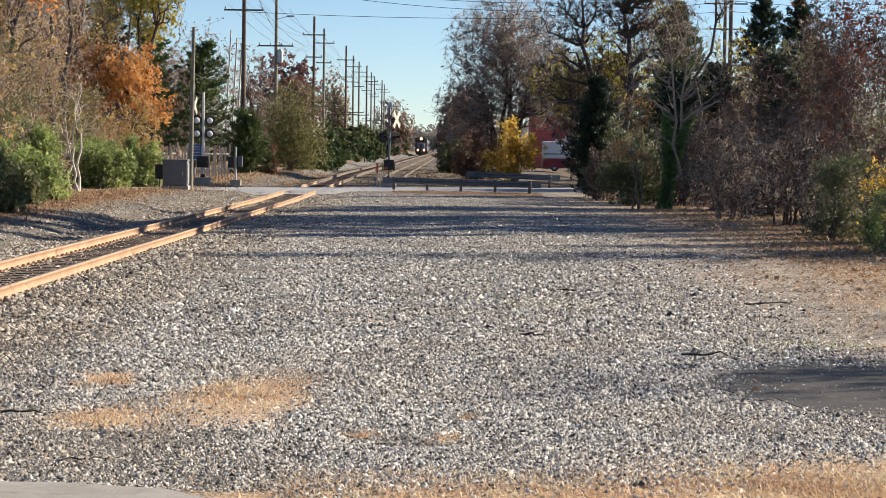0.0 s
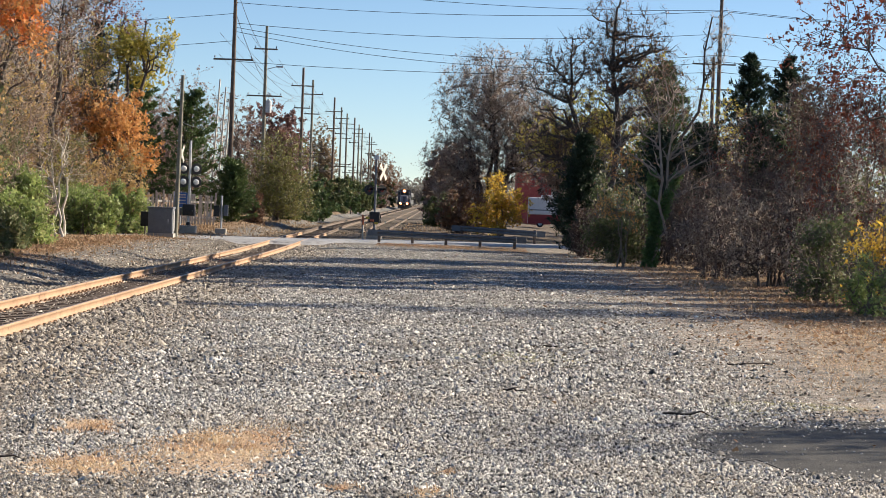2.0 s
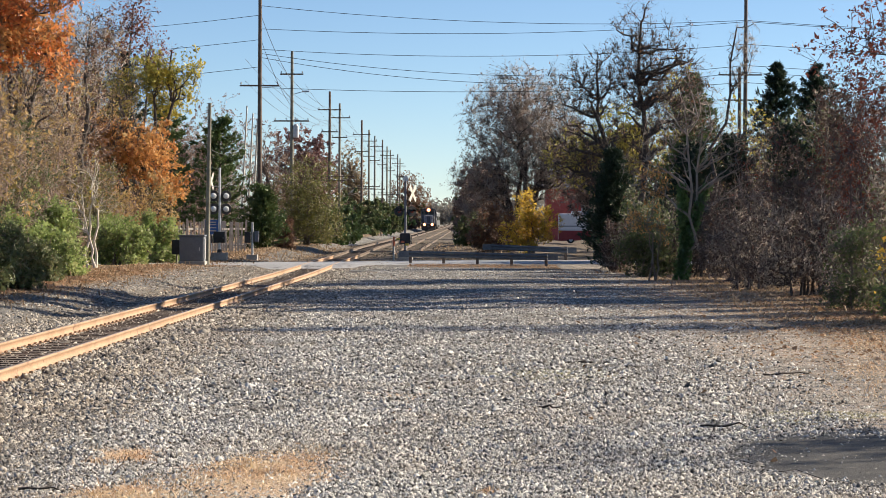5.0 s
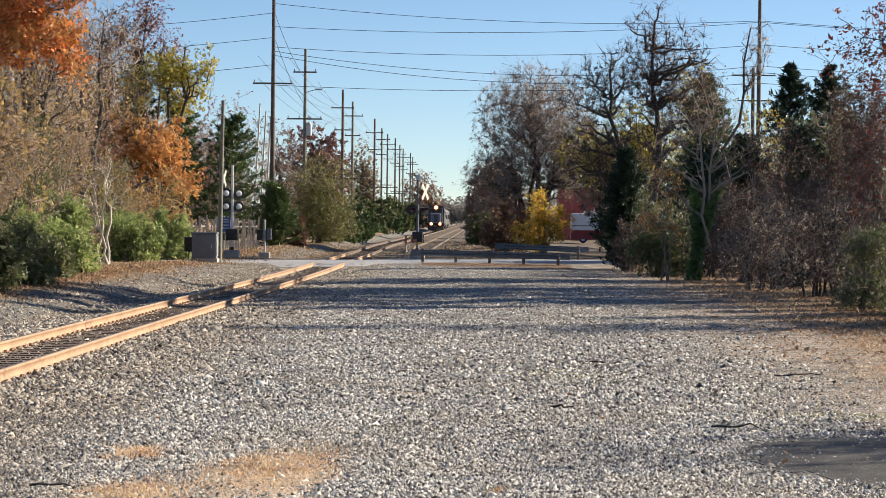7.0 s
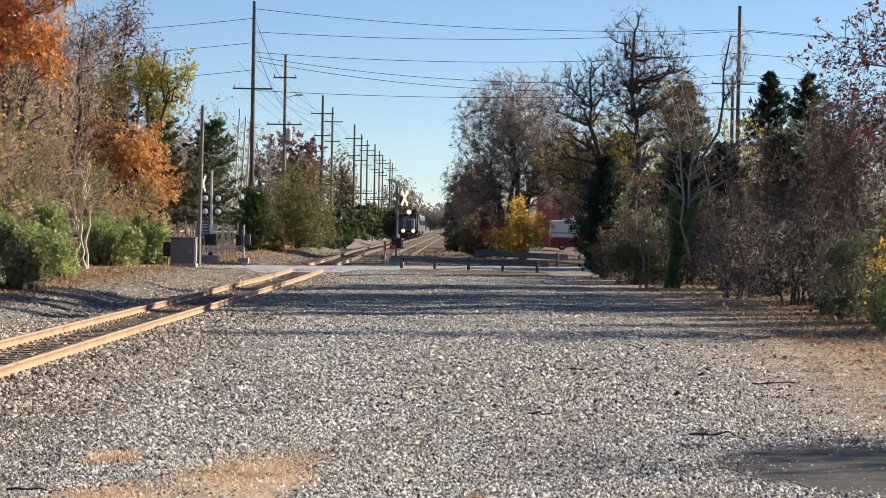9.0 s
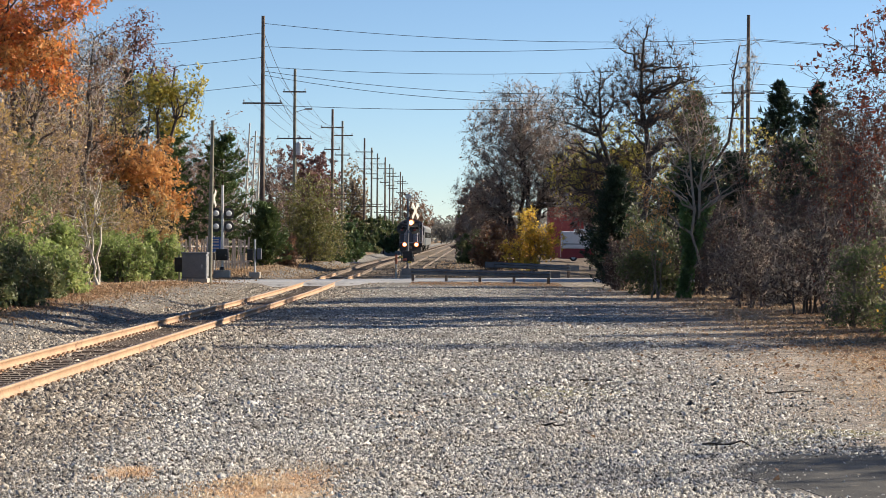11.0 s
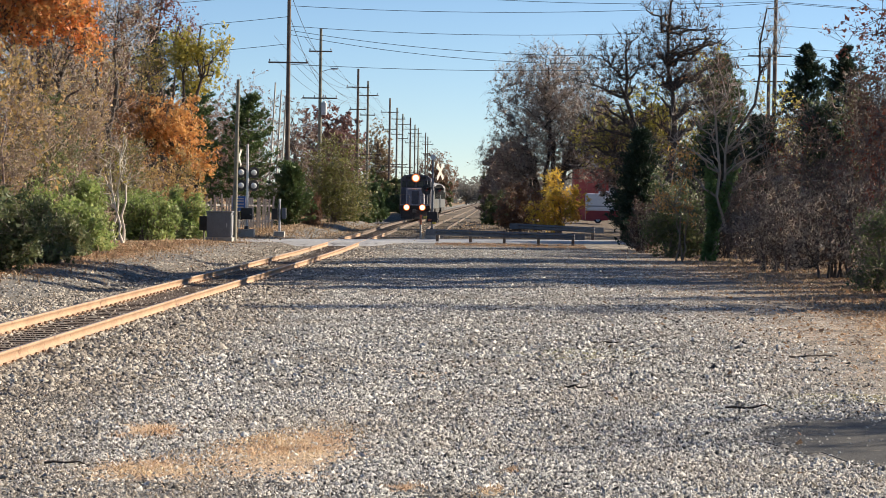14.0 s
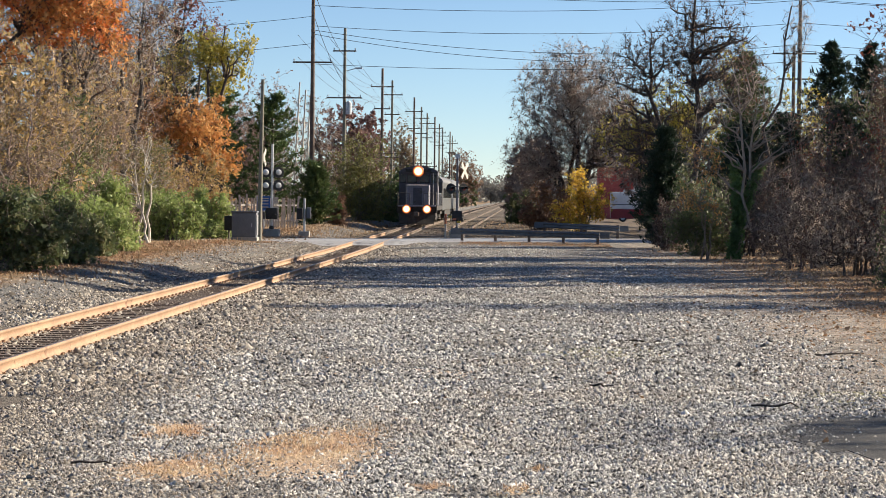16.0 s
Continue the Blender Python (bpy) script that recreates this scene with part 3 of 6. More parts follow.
def blades(name, label, xy, length, mat, lie=0.5, width=0.004, seed=3):
    """Dry grass: single bent blades, many of them lying."""
    rng = np.random.default_rng(seed)
    n = len(xy)
    L = length * rng.lognormal(0, 0.35, n)
    a = rng.uniform(0, 6.283, n)
    flat = np.clip(rng.normal(lie, 0.3, n), 0.05, 1.0)
    d = np.stack([np.cos(a), np.sin(a)], 1)
    w = np.stack([-d[:, 1], d[:, 0], np.zeros(n)], 1) * width * (1 + xy[:, 1:] * 0.02)
    p0 = np.column_stack([xy, heights(xy)])
    p1 = p0 + np.column_stack([d * (L * flat * 0.45)[:, None], L * (1.05 - flat) * 0.6])
    p2 = p0 + np.column_stack([d * (L * flat)[:, None], L * (1.05 - flat) * 0.75])
    V = np.stack([p0 - w, p0 + w, p1 + w, p1 - w, p2 + w * 0.2, p2 - w * 0.2], 1).reshape(-1, 3)
    F = np.array([(0, 1, 2, 3), (3, 2, 4, 5)])[None] + (np.arange(n) * 6)[:, None, None]
    return tagged(raw(name, V, F.reshape(-1, 4), [mat]), label, "grass", kind="stuff")


def island_material(name, colours, see=0.25):
    return leaf_material(name, colours, 0.2, see)


M_STRAW = island_material("dry_straw", [(0.42, 0.275, 0.16), (0.62, 0.44, 0.275), (0.77, 0.59, 0.40), (0.86, 0.71, 0.52)])
M_DRYGRASS = island_material("rough_brown_grass", [(0.20, 0.135, 0.085), (0.31, 0.215, 0.135), (0.42, 0.31, 0.205), (0.52, 0.40, 0.27)])
M_LITTER = island_material("fallen_leaves", [(0.20, 0.125, 0.08), (0.34, 0.205, 0.12), (0.45, 0.295, 0.185), (0.55, 0.41, 0.29)], 0.2)
rng_g = np.random.default_rng(8)
spots = []
for cx, cy, rx, ry in STRAW:
    n = int(3600 * rx * ry) + 90
    tufts = rng_g.normal(0, 0.5, (14, 2)) * (rx, ry) + (cx, cy)
    q = tufts[rng_g.integers(0, 14, n)] + rng_g.normal(0, 0.22, (n, 2)) * (rx, ry)
    spots.append(q)
q = np.column_stack([rng_g.uniform(-1.2, 4.2, 12000), 13.6 + rng_g.uniform(0, 1, 12000) ** 1.5 * 2.2])
spots.append(q)
blades("dry_grass", "dry straw-coloured grass tufts in the gravel", np.concatenate(spots), 0.06, M_STRAW, 0.93, 0.0034)
verge_y = np.concatenate([rng_g.normal(34.5, 1.5, 1800), rng_g.normal(42, 2.0, 1600), rng_g.normal(30, 1.0, 500)])
verge_x = 0.192 * verge_y + rng_g.normal(0, 0.5, 3900)
blades("dry_grass", "pale dry grass lying on the bare dirt", np.column_stack([verge_x, verge_y]), 0.08, M_STRAW, 0.95, 0.004, 9)
q = np.column_stack([rng_g.uniform(7.4, 15, 5000), rng_g.uniform(45, 112, 5000)])
q2 = np.column_stack([rng_g.normal(-13.6, 1.0, 7000), rng_g.uniform(50, 128, 7000)])
q3 = np.column_stack([rng_g.uniform(-14.5, 4, 9000), rng_g.uniform(124, 210, 9000)])
q4 = np.column_stack([rng_g.uniform(-16, -10.3, 4000), rng_g.uniform(116, 175, 4000)])
q3 = np.concatenate([q3, q4])
q3 = q3[(abs(q3[:, 0] + 8.1) > 1.9) & (abs(q3[:, 0] + 4.45) > 1.6)]
blades("rough_grass", "rough brown grass along the verges", np.concatenate([q, q2, q3]), 0.17, M_DRYGRASS, 0.75, 0.008, 4)


def fallen(name, label, xy, size, mat, seed=5):
    rng = np.random.default_rng(seed)
    n = len(xy)
    c = np.column_stack([xy, heights(xy) + 0.02])
    a = rng.uniform(0, 6.283, n)
    s = (size * rng.lognormal(0, 0.3, n))[:, None]
    u = np.column_stack([np.cos(a), np.sin(a), rng.normal(0, 0.35, n)]) * s
    w = np.column_stack([-np.sin(a), np.cos(a), rng.normal(0, 0.45, n)]) * s * 0.6
    lift = np.column_stack([np.zeros(n), np.zeros(n), rng.uniform(0, 0.4, n)]) * s
    V = np.stack([c - u, c + w + lift, c + u, c - w + lift], 1).reshape(-1, 3)
    return tagged(raw(name, V, np.arange(n * 4).reshape(-1, 4), [mat]), label, "leaf litter", kind="stuff")


y = 20 * (118 / 20.0) ** rng_g.uniform(0, 1, 26000)
x = 8.5 - np.abs(rng_g.normal(0, 3.2, 26000)) + rng_g.uniform(0, 6, 26000)
k = (rng_g.uniform(0, 1, 26000) < (y - 28) / 40) & (x > -5) & ((x < 8) | (y > 40)) & ~((y > 106) & (x > -3)) & (x < 0.22 * y)
right_litter = np.column_stack([x, y])[k]
left_litter = np.column_stack([rng_g.normal(-13.2, 1.6, 9000), rng_g.uniform(55, 130, 9000)])
spread = np.column_stack([rng_g.uniform(-5.5, 6, 1800), rng_g.uniform(22, 106, 1800)])
far_litter = np.column_stack([rng_g.uniform(-3, 4.5, 5000), rng_g.normal(107, 1.6, 5000)])
fallen("leaf_litter", "fallen brown leaves scattered on the ground", np.concatenate([right_litter, left_litter, far_litter]), 0.028, M_LITTER)
fallen("leaf_litter", "small brown leaves strewn over the gravel", spread, 0.02, M_LITTER, 7)
drift_y = np.abs(rng_g.normal(60, 11, 6500))
drift_x = 0.182 * drift_y + rng_g.normal(0, 1.1, 6500) + 0.6 * np.sin(drift_y * 0.9)
bank_y = rng_g.uniform(56, 118, 9000)
bank_x = -13.6 + 0.4 * np.sin(bank_y * 0.7) + rng_g.normal(0, 0.6, 9000)
fallen("leaf_drift", "drifts of orange-brown leaves along the wood's edge", np.column_stack([np.concatenate([drift_x, bank_x]), np.concatenate([drift_y, bank_y])]), 0.036, M_LITTER, 6)


def stick(x, y, length, turn, r, lift=0.0, label="grey fallen stick lying on the gravel"):
    rng = np.random.default_rng(int(100 * y))
    foot = empty("fallen_stick", x, y, ground_z(x, y) + 0.015)
    tagged(foot, label, "stick", "fallen sticks")
    a = radians(turn)
    line = curve_pts(rng, (0, 0, 0), (math.cos(a) * length, math.sin(a) * length, lift), 6, 0.03)
    bm = bmesh.new()
    for p, q, k in zip(line, line[1:], range(5)):
        rod(p, q, r * (1 - 0.14 * k), r * (1 - 0.14 * (k + 1)), 6, bm)
    put("stem", bm, M_DARKBARK, foot)
    put("side_twig", rod(line[2], Vector(line[2]) + Vector((math.cos(a + 0.7), math.sin(a + 0.7), 0.12)) * length * 0.3, r * 0.5, r * 0.2, 5), M_DARKBARK, foot)


def curve_pts(rng, p, q, k, wob):
    p, q = Vector(p), Vector(q)
    L = (q - p).length
    return [p.lerp(q, i / (k - 1)) + Vector(rng.normal(0, wob * L, 3)) * (0 < i < k - 1) for i in range(k)]


stick(-3.95, 18.8, 0.48, 6, 0.014)
stick(-3.3, 19.9, 0.3, 70, 0.01, 0.16)
stick(-2.9, 15.9, 0.5, 30, 0.008)
stick(2.7, 25.0, 0.55, -12, 0.016)
stick(0.9, 27.2, 0.3, 8, 0.018)
stick(1.6, 36.0, 0.7, 5, 0.022)
stick(4.6, 33.5, 0.8, 20, 0.02)
plank = put("plank", box(-0.65, 0.65, -0.09, 0.09, 0.0, 0.05, 0.006), M_PALEPOLE)
plank.matrix_basis = pose(-4.75, 97.0, ground_z(-4.75, 97) + 0.005, 0, 0, 8)
tagged(plank, "pale weathered plank lying on the gravel", "plank")


# ---- trees and shrubs ----
def tubes(lines, sides):
    """Tapered tubes along polylines: each (points (k, 3), radii (k,)). All lines share one point count."""
    P = np.array([l[0] for l in lines])
    R = np.array([l[1] for l in lines])
    n, k, _ = P.shape
    d = np.gradient(P, axis=1)
    d /= np.linalg.norm(d, axis=2, keepdims=True) + 1e-9
    ref = np.where(abs(d[..., 2:3]) > 0.9, np.array([1.0, 0, 0]), np.array([0, 0, 1.0]))
    u = np.cross(d, ref)
    u /= np.linalg.norm(u, axis=2, keepdims=True) + 1e-9
    w = np.cross(d, u)
    ang = np.arange(sides) * 2 * np.pi / sides
    ring = u[:, :, None, :] * np.cos(ang)[:, None] + w[:, :, None, :] * np.sin(ang)[:, None]
    V = P[:, :, None, :] + ring * R[:, :, None, None]
    base = (np.arange(n) * k * sides)[:, None, None]
    a = np.arange(k - 1)[:, None] * sides + np.arange(sides)
    b_ = np.arange(k - 1)[:, None] * sides + (np.arange(sides) + 1) % sides
    q = np.stack([a, b_, b_ + sides, a + sides], -1).reshape(1, -1, 4) + base
    return V.reshape(-1, 3), q.reshape(-1, 4)


def spikes(P, Q, r):
    """Pointed three-sided twigs from P to Q."""
    d = Q - P
    d /= np.linalg.norm(d, axis=1, keepdims=True) + 1e-9
    ref = np.where(abs(d[:, 2:3]) > 0.9, np.array([1.0, 0, 0]), np.array([0, 0, 1.0]))
    u = np.cross(d, ref)
    u /= np.linalg.norm(u, axis=1, keepdims=True) + 1e-9
    w = np.cross(d, u)
    n = len(P)
    V = np.empty((n, 4, 3))
    for i in range(3):
        V[:, i] = P + (u * math.cos(2.094 * i) + w * math.sin(2.094 * i)) * r
    V[:, 3] = Q
    F = np.array([(0, 1, 3), (1, 2, 3), (2, 0, 3)])[None] + (np.arange(n) * 4)[:, None, None]
    return V.reshape(-1, 3), F.reshape(-1, 3)


def merge(parts):
    V, F, n = [], [], 0
    for v, f in parts:
        V.append(v)
        F.append(f + n)
        n += len(v)
    return np.concatenate(V), np.concatenate(F)


def curve_to(rng, p, q, k, sag, wob):
    """A bent line of k points from p to q."""
    s = np.linspace(0, 1, k)[:, None]
    L = np.linalg.norm(q - p)
    line = p + (q - p) * s
    line[:, 2] += (np.sin(s[:, 0] * np.pi)) * sag * L
    line[1:-1] += rng.normal(0, wob * L, (k - 2, 3))
    return line


def leaves(rng, at, size, spread, droop=0.0):
    """Small folded leaf blades, scattered round the points."""
    n = len(at)
    c = at + rng.normal(0, spread, (n, 3))
    u = rng.normal(0, 1, (n, 3))
    u /= np.linalg.norm(u, axis=1, keepdims=True)
    w = np.cross(u, rng.normal(0, 1, (n, 3)))
    w /= np.linalg.norm(w, axis=1, keepdims=True)
    nn = np.cross(u, w)
    s = (size * rng.lognormal(0, 0.3, n))[:, None] * 1.25
    tip, tail = c + u * s * 0.6, c - u * s * 0.5
    V = np.stack([tail - w * s * 0.2, tail + w * s * 0.45, tip], 1).reshape(-1, 3)
    return V, np.arange(n * 3).reshape(-1, 3)


def ragged(lumps):
    """Break each lump of a crown into smaller uneven clumps, so that its outline has bays and gaps."""
    out = []
    for i, l in enumerate(lumps):
        own = np.random.default_rng(int(1000 * abs(l[2]) + 37 * i + 91 * abs(l[3])))
        for k in range(9):
            d = own.normal(0, 1, 3)
            d /= np.linalg.norm(d)
            s = own.uniform(0.3, 0.58)
            c = np.array(l[:3]) + d * own.uniform(0.45, 0.8) * np.array(l[3:])
            c[2] = max(c[2], l[5] * s * 0.7)
            out.append((*c, l[3] * s, l[4] * s, l[5] * s))
    return np.array(out)


def inside(rng, n, lumps, hollow=0.45, plain=False):
    """Points in a crown made of overlapping lumps (cx, cy, cz, rx, ry, rz), thicker towards the outside."""
    lumps = np.array(lumps, float) if plain else ragged(lumps)
    vol = np.prod(lumps[:, 3:], axis=1)
    pick = rng.choice(len(lumps), n, p=vol / vol.sum())
    d = rng.normal(0, 1, (n, 3))
    d /= np.linalg.norm(d, axis=1, keepdims=True)
    r = rng.uniform(0, 1, n) ** hollow * (1 + rng.normal(0, 0.08, n))
    return lumps[pick, :3] + d * r[:, None] * lumps[pick, 3:]


def nearest(tips, nodes, prefer_low=0.6):
    out = np.empty(len(tips), int)
    for i in range(0, len(tips), 400):
        t_ = tips[i:i + 400]
        d = t_[:, None, :] - nodes[None]
        cost = np.linalg.norm(d, axis=2) - prefer_low * np.minimum(d[..., 2], 1.5) * 0.5
        out[i:i + 400] = cost.argmin(1)
    return out


def tree(name, label, x, y, lumps, leaf_mat, bark=None, seed=1, trunk=0.2, stems=1, limbs=9, boughs=70, twigs=900,
         leafs=6000, leaf=0.11, base=1.5, lean=(0, 0), group="", category="tree", clump=0.16, wob=0.07, twig_r=0.006, stem_spread=0.2, twig_mat=None, limb_r=0.45, plain=False, shoots=2, twig_reach=1.6):
    """A tree or shrub: stems, limbs to the crown's lumps, boughs, twigs and single leaves. Lumps are relative to the foot."""
    rng = np.random.default_rng(seed)
    bark = bark or M_BARK
    if category == "shrub":
        lumps = lumps + [(l[0], l[1], l[2] * 0.35, l[3] * 1.05, l[4], l[5] * 0.45) for l in lumps[:2]]
    boughs = int(boughs * 0.85)
    twigs, leafs = int(twigs * (0.42 if y < 180 else 0.2)), int(leafs * 0.88)
    top = max(l[2] + l[5] * 0.6 for l in lumps)
    foot = empty(name, x, y, ground_z(x, y) - 0.05)
    tagged(foot, label, category, group)
    stem_lines, nodes, node_r = [], [], []
    for s in range(stems):
        p = np.array([rng.normal(0, stem_spread * (stems > 1)), rng.normal(0, stem_spread * (stems > 1)), 0.0])
        lump = lumps[s % len(lumps)] if stems > 1 else max(lumps, key=lambda l: l[2])
        q = np.array([lump[0] * 0.8 + lean[0], lump[1] * 0.8 + lean[1], (lump[2] + lump[5] * 0.5) if stems > 1 else top])
        line = curve_to(rng, p, q, 9, 0.0, 0.018)
        r = trunk * np.linspace(1, 0.22, 9) ** 0.9
        r[0] *= 1.25
        stem_lines.append((line, r))
        for i in range(2, 9):
            if line[i, 2] > base * 0.8:
                nodes.append(line[i]), node_r.append(r[i])
    if not nodes:
        nodes, node_r = [stem_lines[0][0][-1]], [trunk * 0.3]
    N, NR = np.array(nodes), np.array(node_r)
    targets = inside(rng, limbs, lumps, 0.3, plain)
    limb_lines = []
    for q, i in zip(targets, nearest(targets, N, 1.4)):
        line = curve_to(rng, N[i], q, 7, 0.06, wob)
        limb_lines.append((line, np.linspace(NR[i] * limb_r * 1.5, 0.014, 7)))
    N2 = np.concatenate([N] + [l[0][1:] for l in limb_lines])
    NR2 = np.concatenate([NR * 0.6] + [l[1][1:] for l in limb_lines])
    targets = inside(rng, boughs, lumps, 0.55 if plain else 0.42, plain)
    bough_lines = []
    for q, i in zip(targets, nearest(targets, N2, 0.9)):
        line = curve_to(rng, N2[i], q, 3, 0.05, wob)
        bough_lines.append((line, np.linspace(min(NR2[i] * 0.7, 0.03), 0.008, 3)))
    N3 = np.concatenate([N2] + [l[0][1:] for l in bough_lines])
    targets = inside(rng, twigs, lumps, 0.6 if plain else 0.45, plain)
    P = N3[nearest(targets, N3, 0.5)]
    reach = np.linalg.norm(targets - P, axis=1, keepdims=True) + 1e-6
    way = (targets - P) / reach
    reach = np.minimum(reach, twig_reach)
    Q = P + way * reach
    side_from, side_to = [], []
    for k in range(shoots if y < 180 else 1):
        start = P + (Q - P) * rng.uniform(0.25, 0.95, (len(P), 1))
        turn = way + rng.normal(0, 0.5, P.shape) + (0, 0, 0.15)
        turn /= np.linalg.norm(turn, axis=1, keepdims=True)
        side_from.append(start)
        side_to.append(start + turn * np.clip(reach * rng.uniform(0.3, 0.7, (len(P), 1)), 0.12, 0.8))
    v, f = tubes(stem_lines, 9)
    raw("trunk", v, f, [bark], foot, smooth=True)
    v, f = merge([tubes(limb_lines, 5), tubes(bough_lines, 3)])
    tagged(raw("branchwork", v, f, [bark], foot, smooth=True), kind="stuff")
    v, f = merge([spikes(P, Q, twig_r * 1.4)] + [spikes(p, q, twig_r * 0.85) for p, q in zip(side_from, side_to)])
    tagged(raw("twig_growth", v, f, [twig_mat or bark], foot), kind="stuff")
    if leafs:
        p, q = np.concatenate([P] + side_from), np.concatenate([Q] + side_to)
        pick = rng.integers(0, len(p), leafs)
        at = p[pick] + (q[pick] - p[pick]) * rng.uniform(0.25, 1.05, (leafs, 1))
        v, f = leaves(rng, at, leaf, clump * 0.5)
        v[:, 2] = np.maximum(v[:, 2], 0.02)
        tagged(raw("foliage", v, f, [leaf_mat], foot), kind="stuff")
    return foot


def conifer(name, label, x, y, height, radius, leaf_mat, seed=1, tiers=26, sprays=2600, base=0.3, point=1.0, group="", leaf=0.2):
    """A narrow evergreen: whorls of drooping boughs clad in fine sprays."""
    rng = np.random.default_rng(seed)
    foot = empty(name, x, y, ground_z(x, y) - 0.05)
    tagged(foot, label, "conifer", group)
    v, f = tubes([(curve_to(rng, np.zeros(3), np.array([0, 0, height * 0.98]), 8, 0, 0.006), np.linspace(0.02 * height, 0.01, 8))], 8)
    raw("trunk", v, f, [M_DARKBARK], foot, smooth=True)
    lines, pts, out = [], [], []
    for i in range(tiers):
        h = base + (height - base) * (i / tiers) ** 0.9
        reach = radius * (1 - (h - base) / (height - base)) ** (0.8 * point) * min(1.0, 0.55 + (h - base) / (height * 0.25))
        for j in range(8):
            a = rng.uniform(0, 6.283)
            L = reach * rng.uniform(0.35, 1.3) + 0.1
            q = np.array([math.cos(a) * L, math.sin(a) * L, h + L * rng.uniform(0.1, 0.6)])
            line = curve_to(rng, np.array([0, 0, h]), q, 5, -0.06, 0.03)
            lines.append((line, np.linspace(0.03, 0.006, 5)))
            for k in (1, 2, 3, 4):
                pts += [line[k]] * k
                out += [(q - np.array([0, 0, h])) / L] * k
    v, f = tubes(lines, 4)
    tagged(raw("branchwork", v, f, [M_DARKBARK], foot), kind="stuff")
    pts, out = np.array(pts), np.array(out)
    pick = rng.integers(0, len(pts), sprays * 3)
    c = pts[pick] + rng.normal(0, 0.09, (len(pick), 3))
    u = out[pick] + rng.normal(0, 0.6, (len(pick), 3)) + (0, 0, 0.25)
    u /= np.linalg.norm(u, axis=1, keepdims=True)
    w = np.cross(u, rng.normal(0, 1, (len(pick), 3)))
    w /= np.linalg.norm(w, axis=1, keepdims=True)
    s = (leaf * 1.12 * rng.lognormal(0, 0.3, len(pick)))[:, None]
    V = np.stack([c - u * s * 0.5 - w * s * 0.2, c - u * s * 0.4 + w * s * 0.2, c + u * s * 0.7], 1).reshape(-1, 3)
    V[:, 2] = np.maximum(V[:, 2], 0.03)
    tagged(raw("foliage", V, np.arange(len(V)).reshape(-1, 3), [leaf_mat], foot), kind="stuff")
    return foot


L_ORANGE = leaf_material("orange_leaves", [(0.32, 0.18, 0.08), (0.56, 0.27, 0.09), (0.70, 0.40, 0.15), (0.56, 0.42, 0.19)], 0.35, 0.42)
L_REDORANGE = leaf_material("red_orange_leaves", [(0.54, 0.12, 0.04), (0.68, 0.23, 0.065), (0.62, 0.31, 0.10), (0.40, 0.25, 0.10)], 0.4, 0.4)
L_RUSSET = leaf_material("russet_leaves", [(0.20, 0.10, 0.06), (0.27, 0.15, 0.09), (0.16, 0.10, 0.075), (0.33, 0.20, 0.12)])
L_BROWN = leaf_material("pinkish_brown_leaves", [(0.23, 0.16, 0.135), (0.32, 0.235, 0.195), (0.18, 0.135, 0.115), (0.44, 0.33, 0.275)])
L_YELLOW = leaf_material("yellow_leaves", [(0.34, 0.22, 0.08), (0.62, 0.42, 0.06), (0.76, 0.54, 0.10), (0.42, 0.35, 0.09)], 0.35, 0.5)
L_OLIVE = leaf_material("yellow_green_leaves", [(0.27, 0.26, 0.07), (0.40, 0.36, 0.075), (0.52, 0.44, 0.09), (0.50, 0.38, 0.09)])
L_THICKET = leaf_material("dull_dark_leaves", [(0.055, 0.042, 0.038), (0.085, 0.062, 0.055), (0.12, 0.08, 0.065), (0.20, 0.12, 0.085)])
L_OLIVEGREEN = leaf_material("olive_green_leaves", [(0.18, 0.18, 0.06), (0.25, 0.24, 0.08), (0.14, 0.15, 0.055), (0.28, 0.21, 0.10)])
L_GREEN = leaf_material("honeysuckle_green_leaves", [(0.14, 0.20, 0.06), (0.24, 0.32, 0.10), (0.34, 0.40, 0.15), (0.40, 0.40, 0.18)], 0.5, 0.45)
L_DULL = leaf_material("dull_green_leaves", [(0.06, 0.09, 0.04), (0.10, 0.13, 0.055), (0.15, 0.165, 0.075), (0.19, 0.165, 0.095)])
L_IVY = leaf_material("ivy_leaves", [(0.055, 0.11, 0.035), (0.10, 0.18, 0.055), (0.17, 0.27, 0.09)], 0.6)
L_DARK = leaf_material("dark_evergreen_sprays", [(0.016, 0.032, 0.02), (0.026, 0.045, 0.027), (0.04, 0.058, 0.032)], 0.3, 0.2)
L_CEDAR = leaf_material("cedar_green_sprays", [(0.06, 0.10, 0.04), (0.09, 0.14, 0.05), (0.14, 0.155, 0.06)], 0.3, 0.2)
L_DARKRED = leaf_material("dark_red_leaves", [(0.16, 0.04, 0.03), (0.22, 0.065, 0.04), (0.11, 0.04, 0.03), (0.30, 0.11, 0.05)])

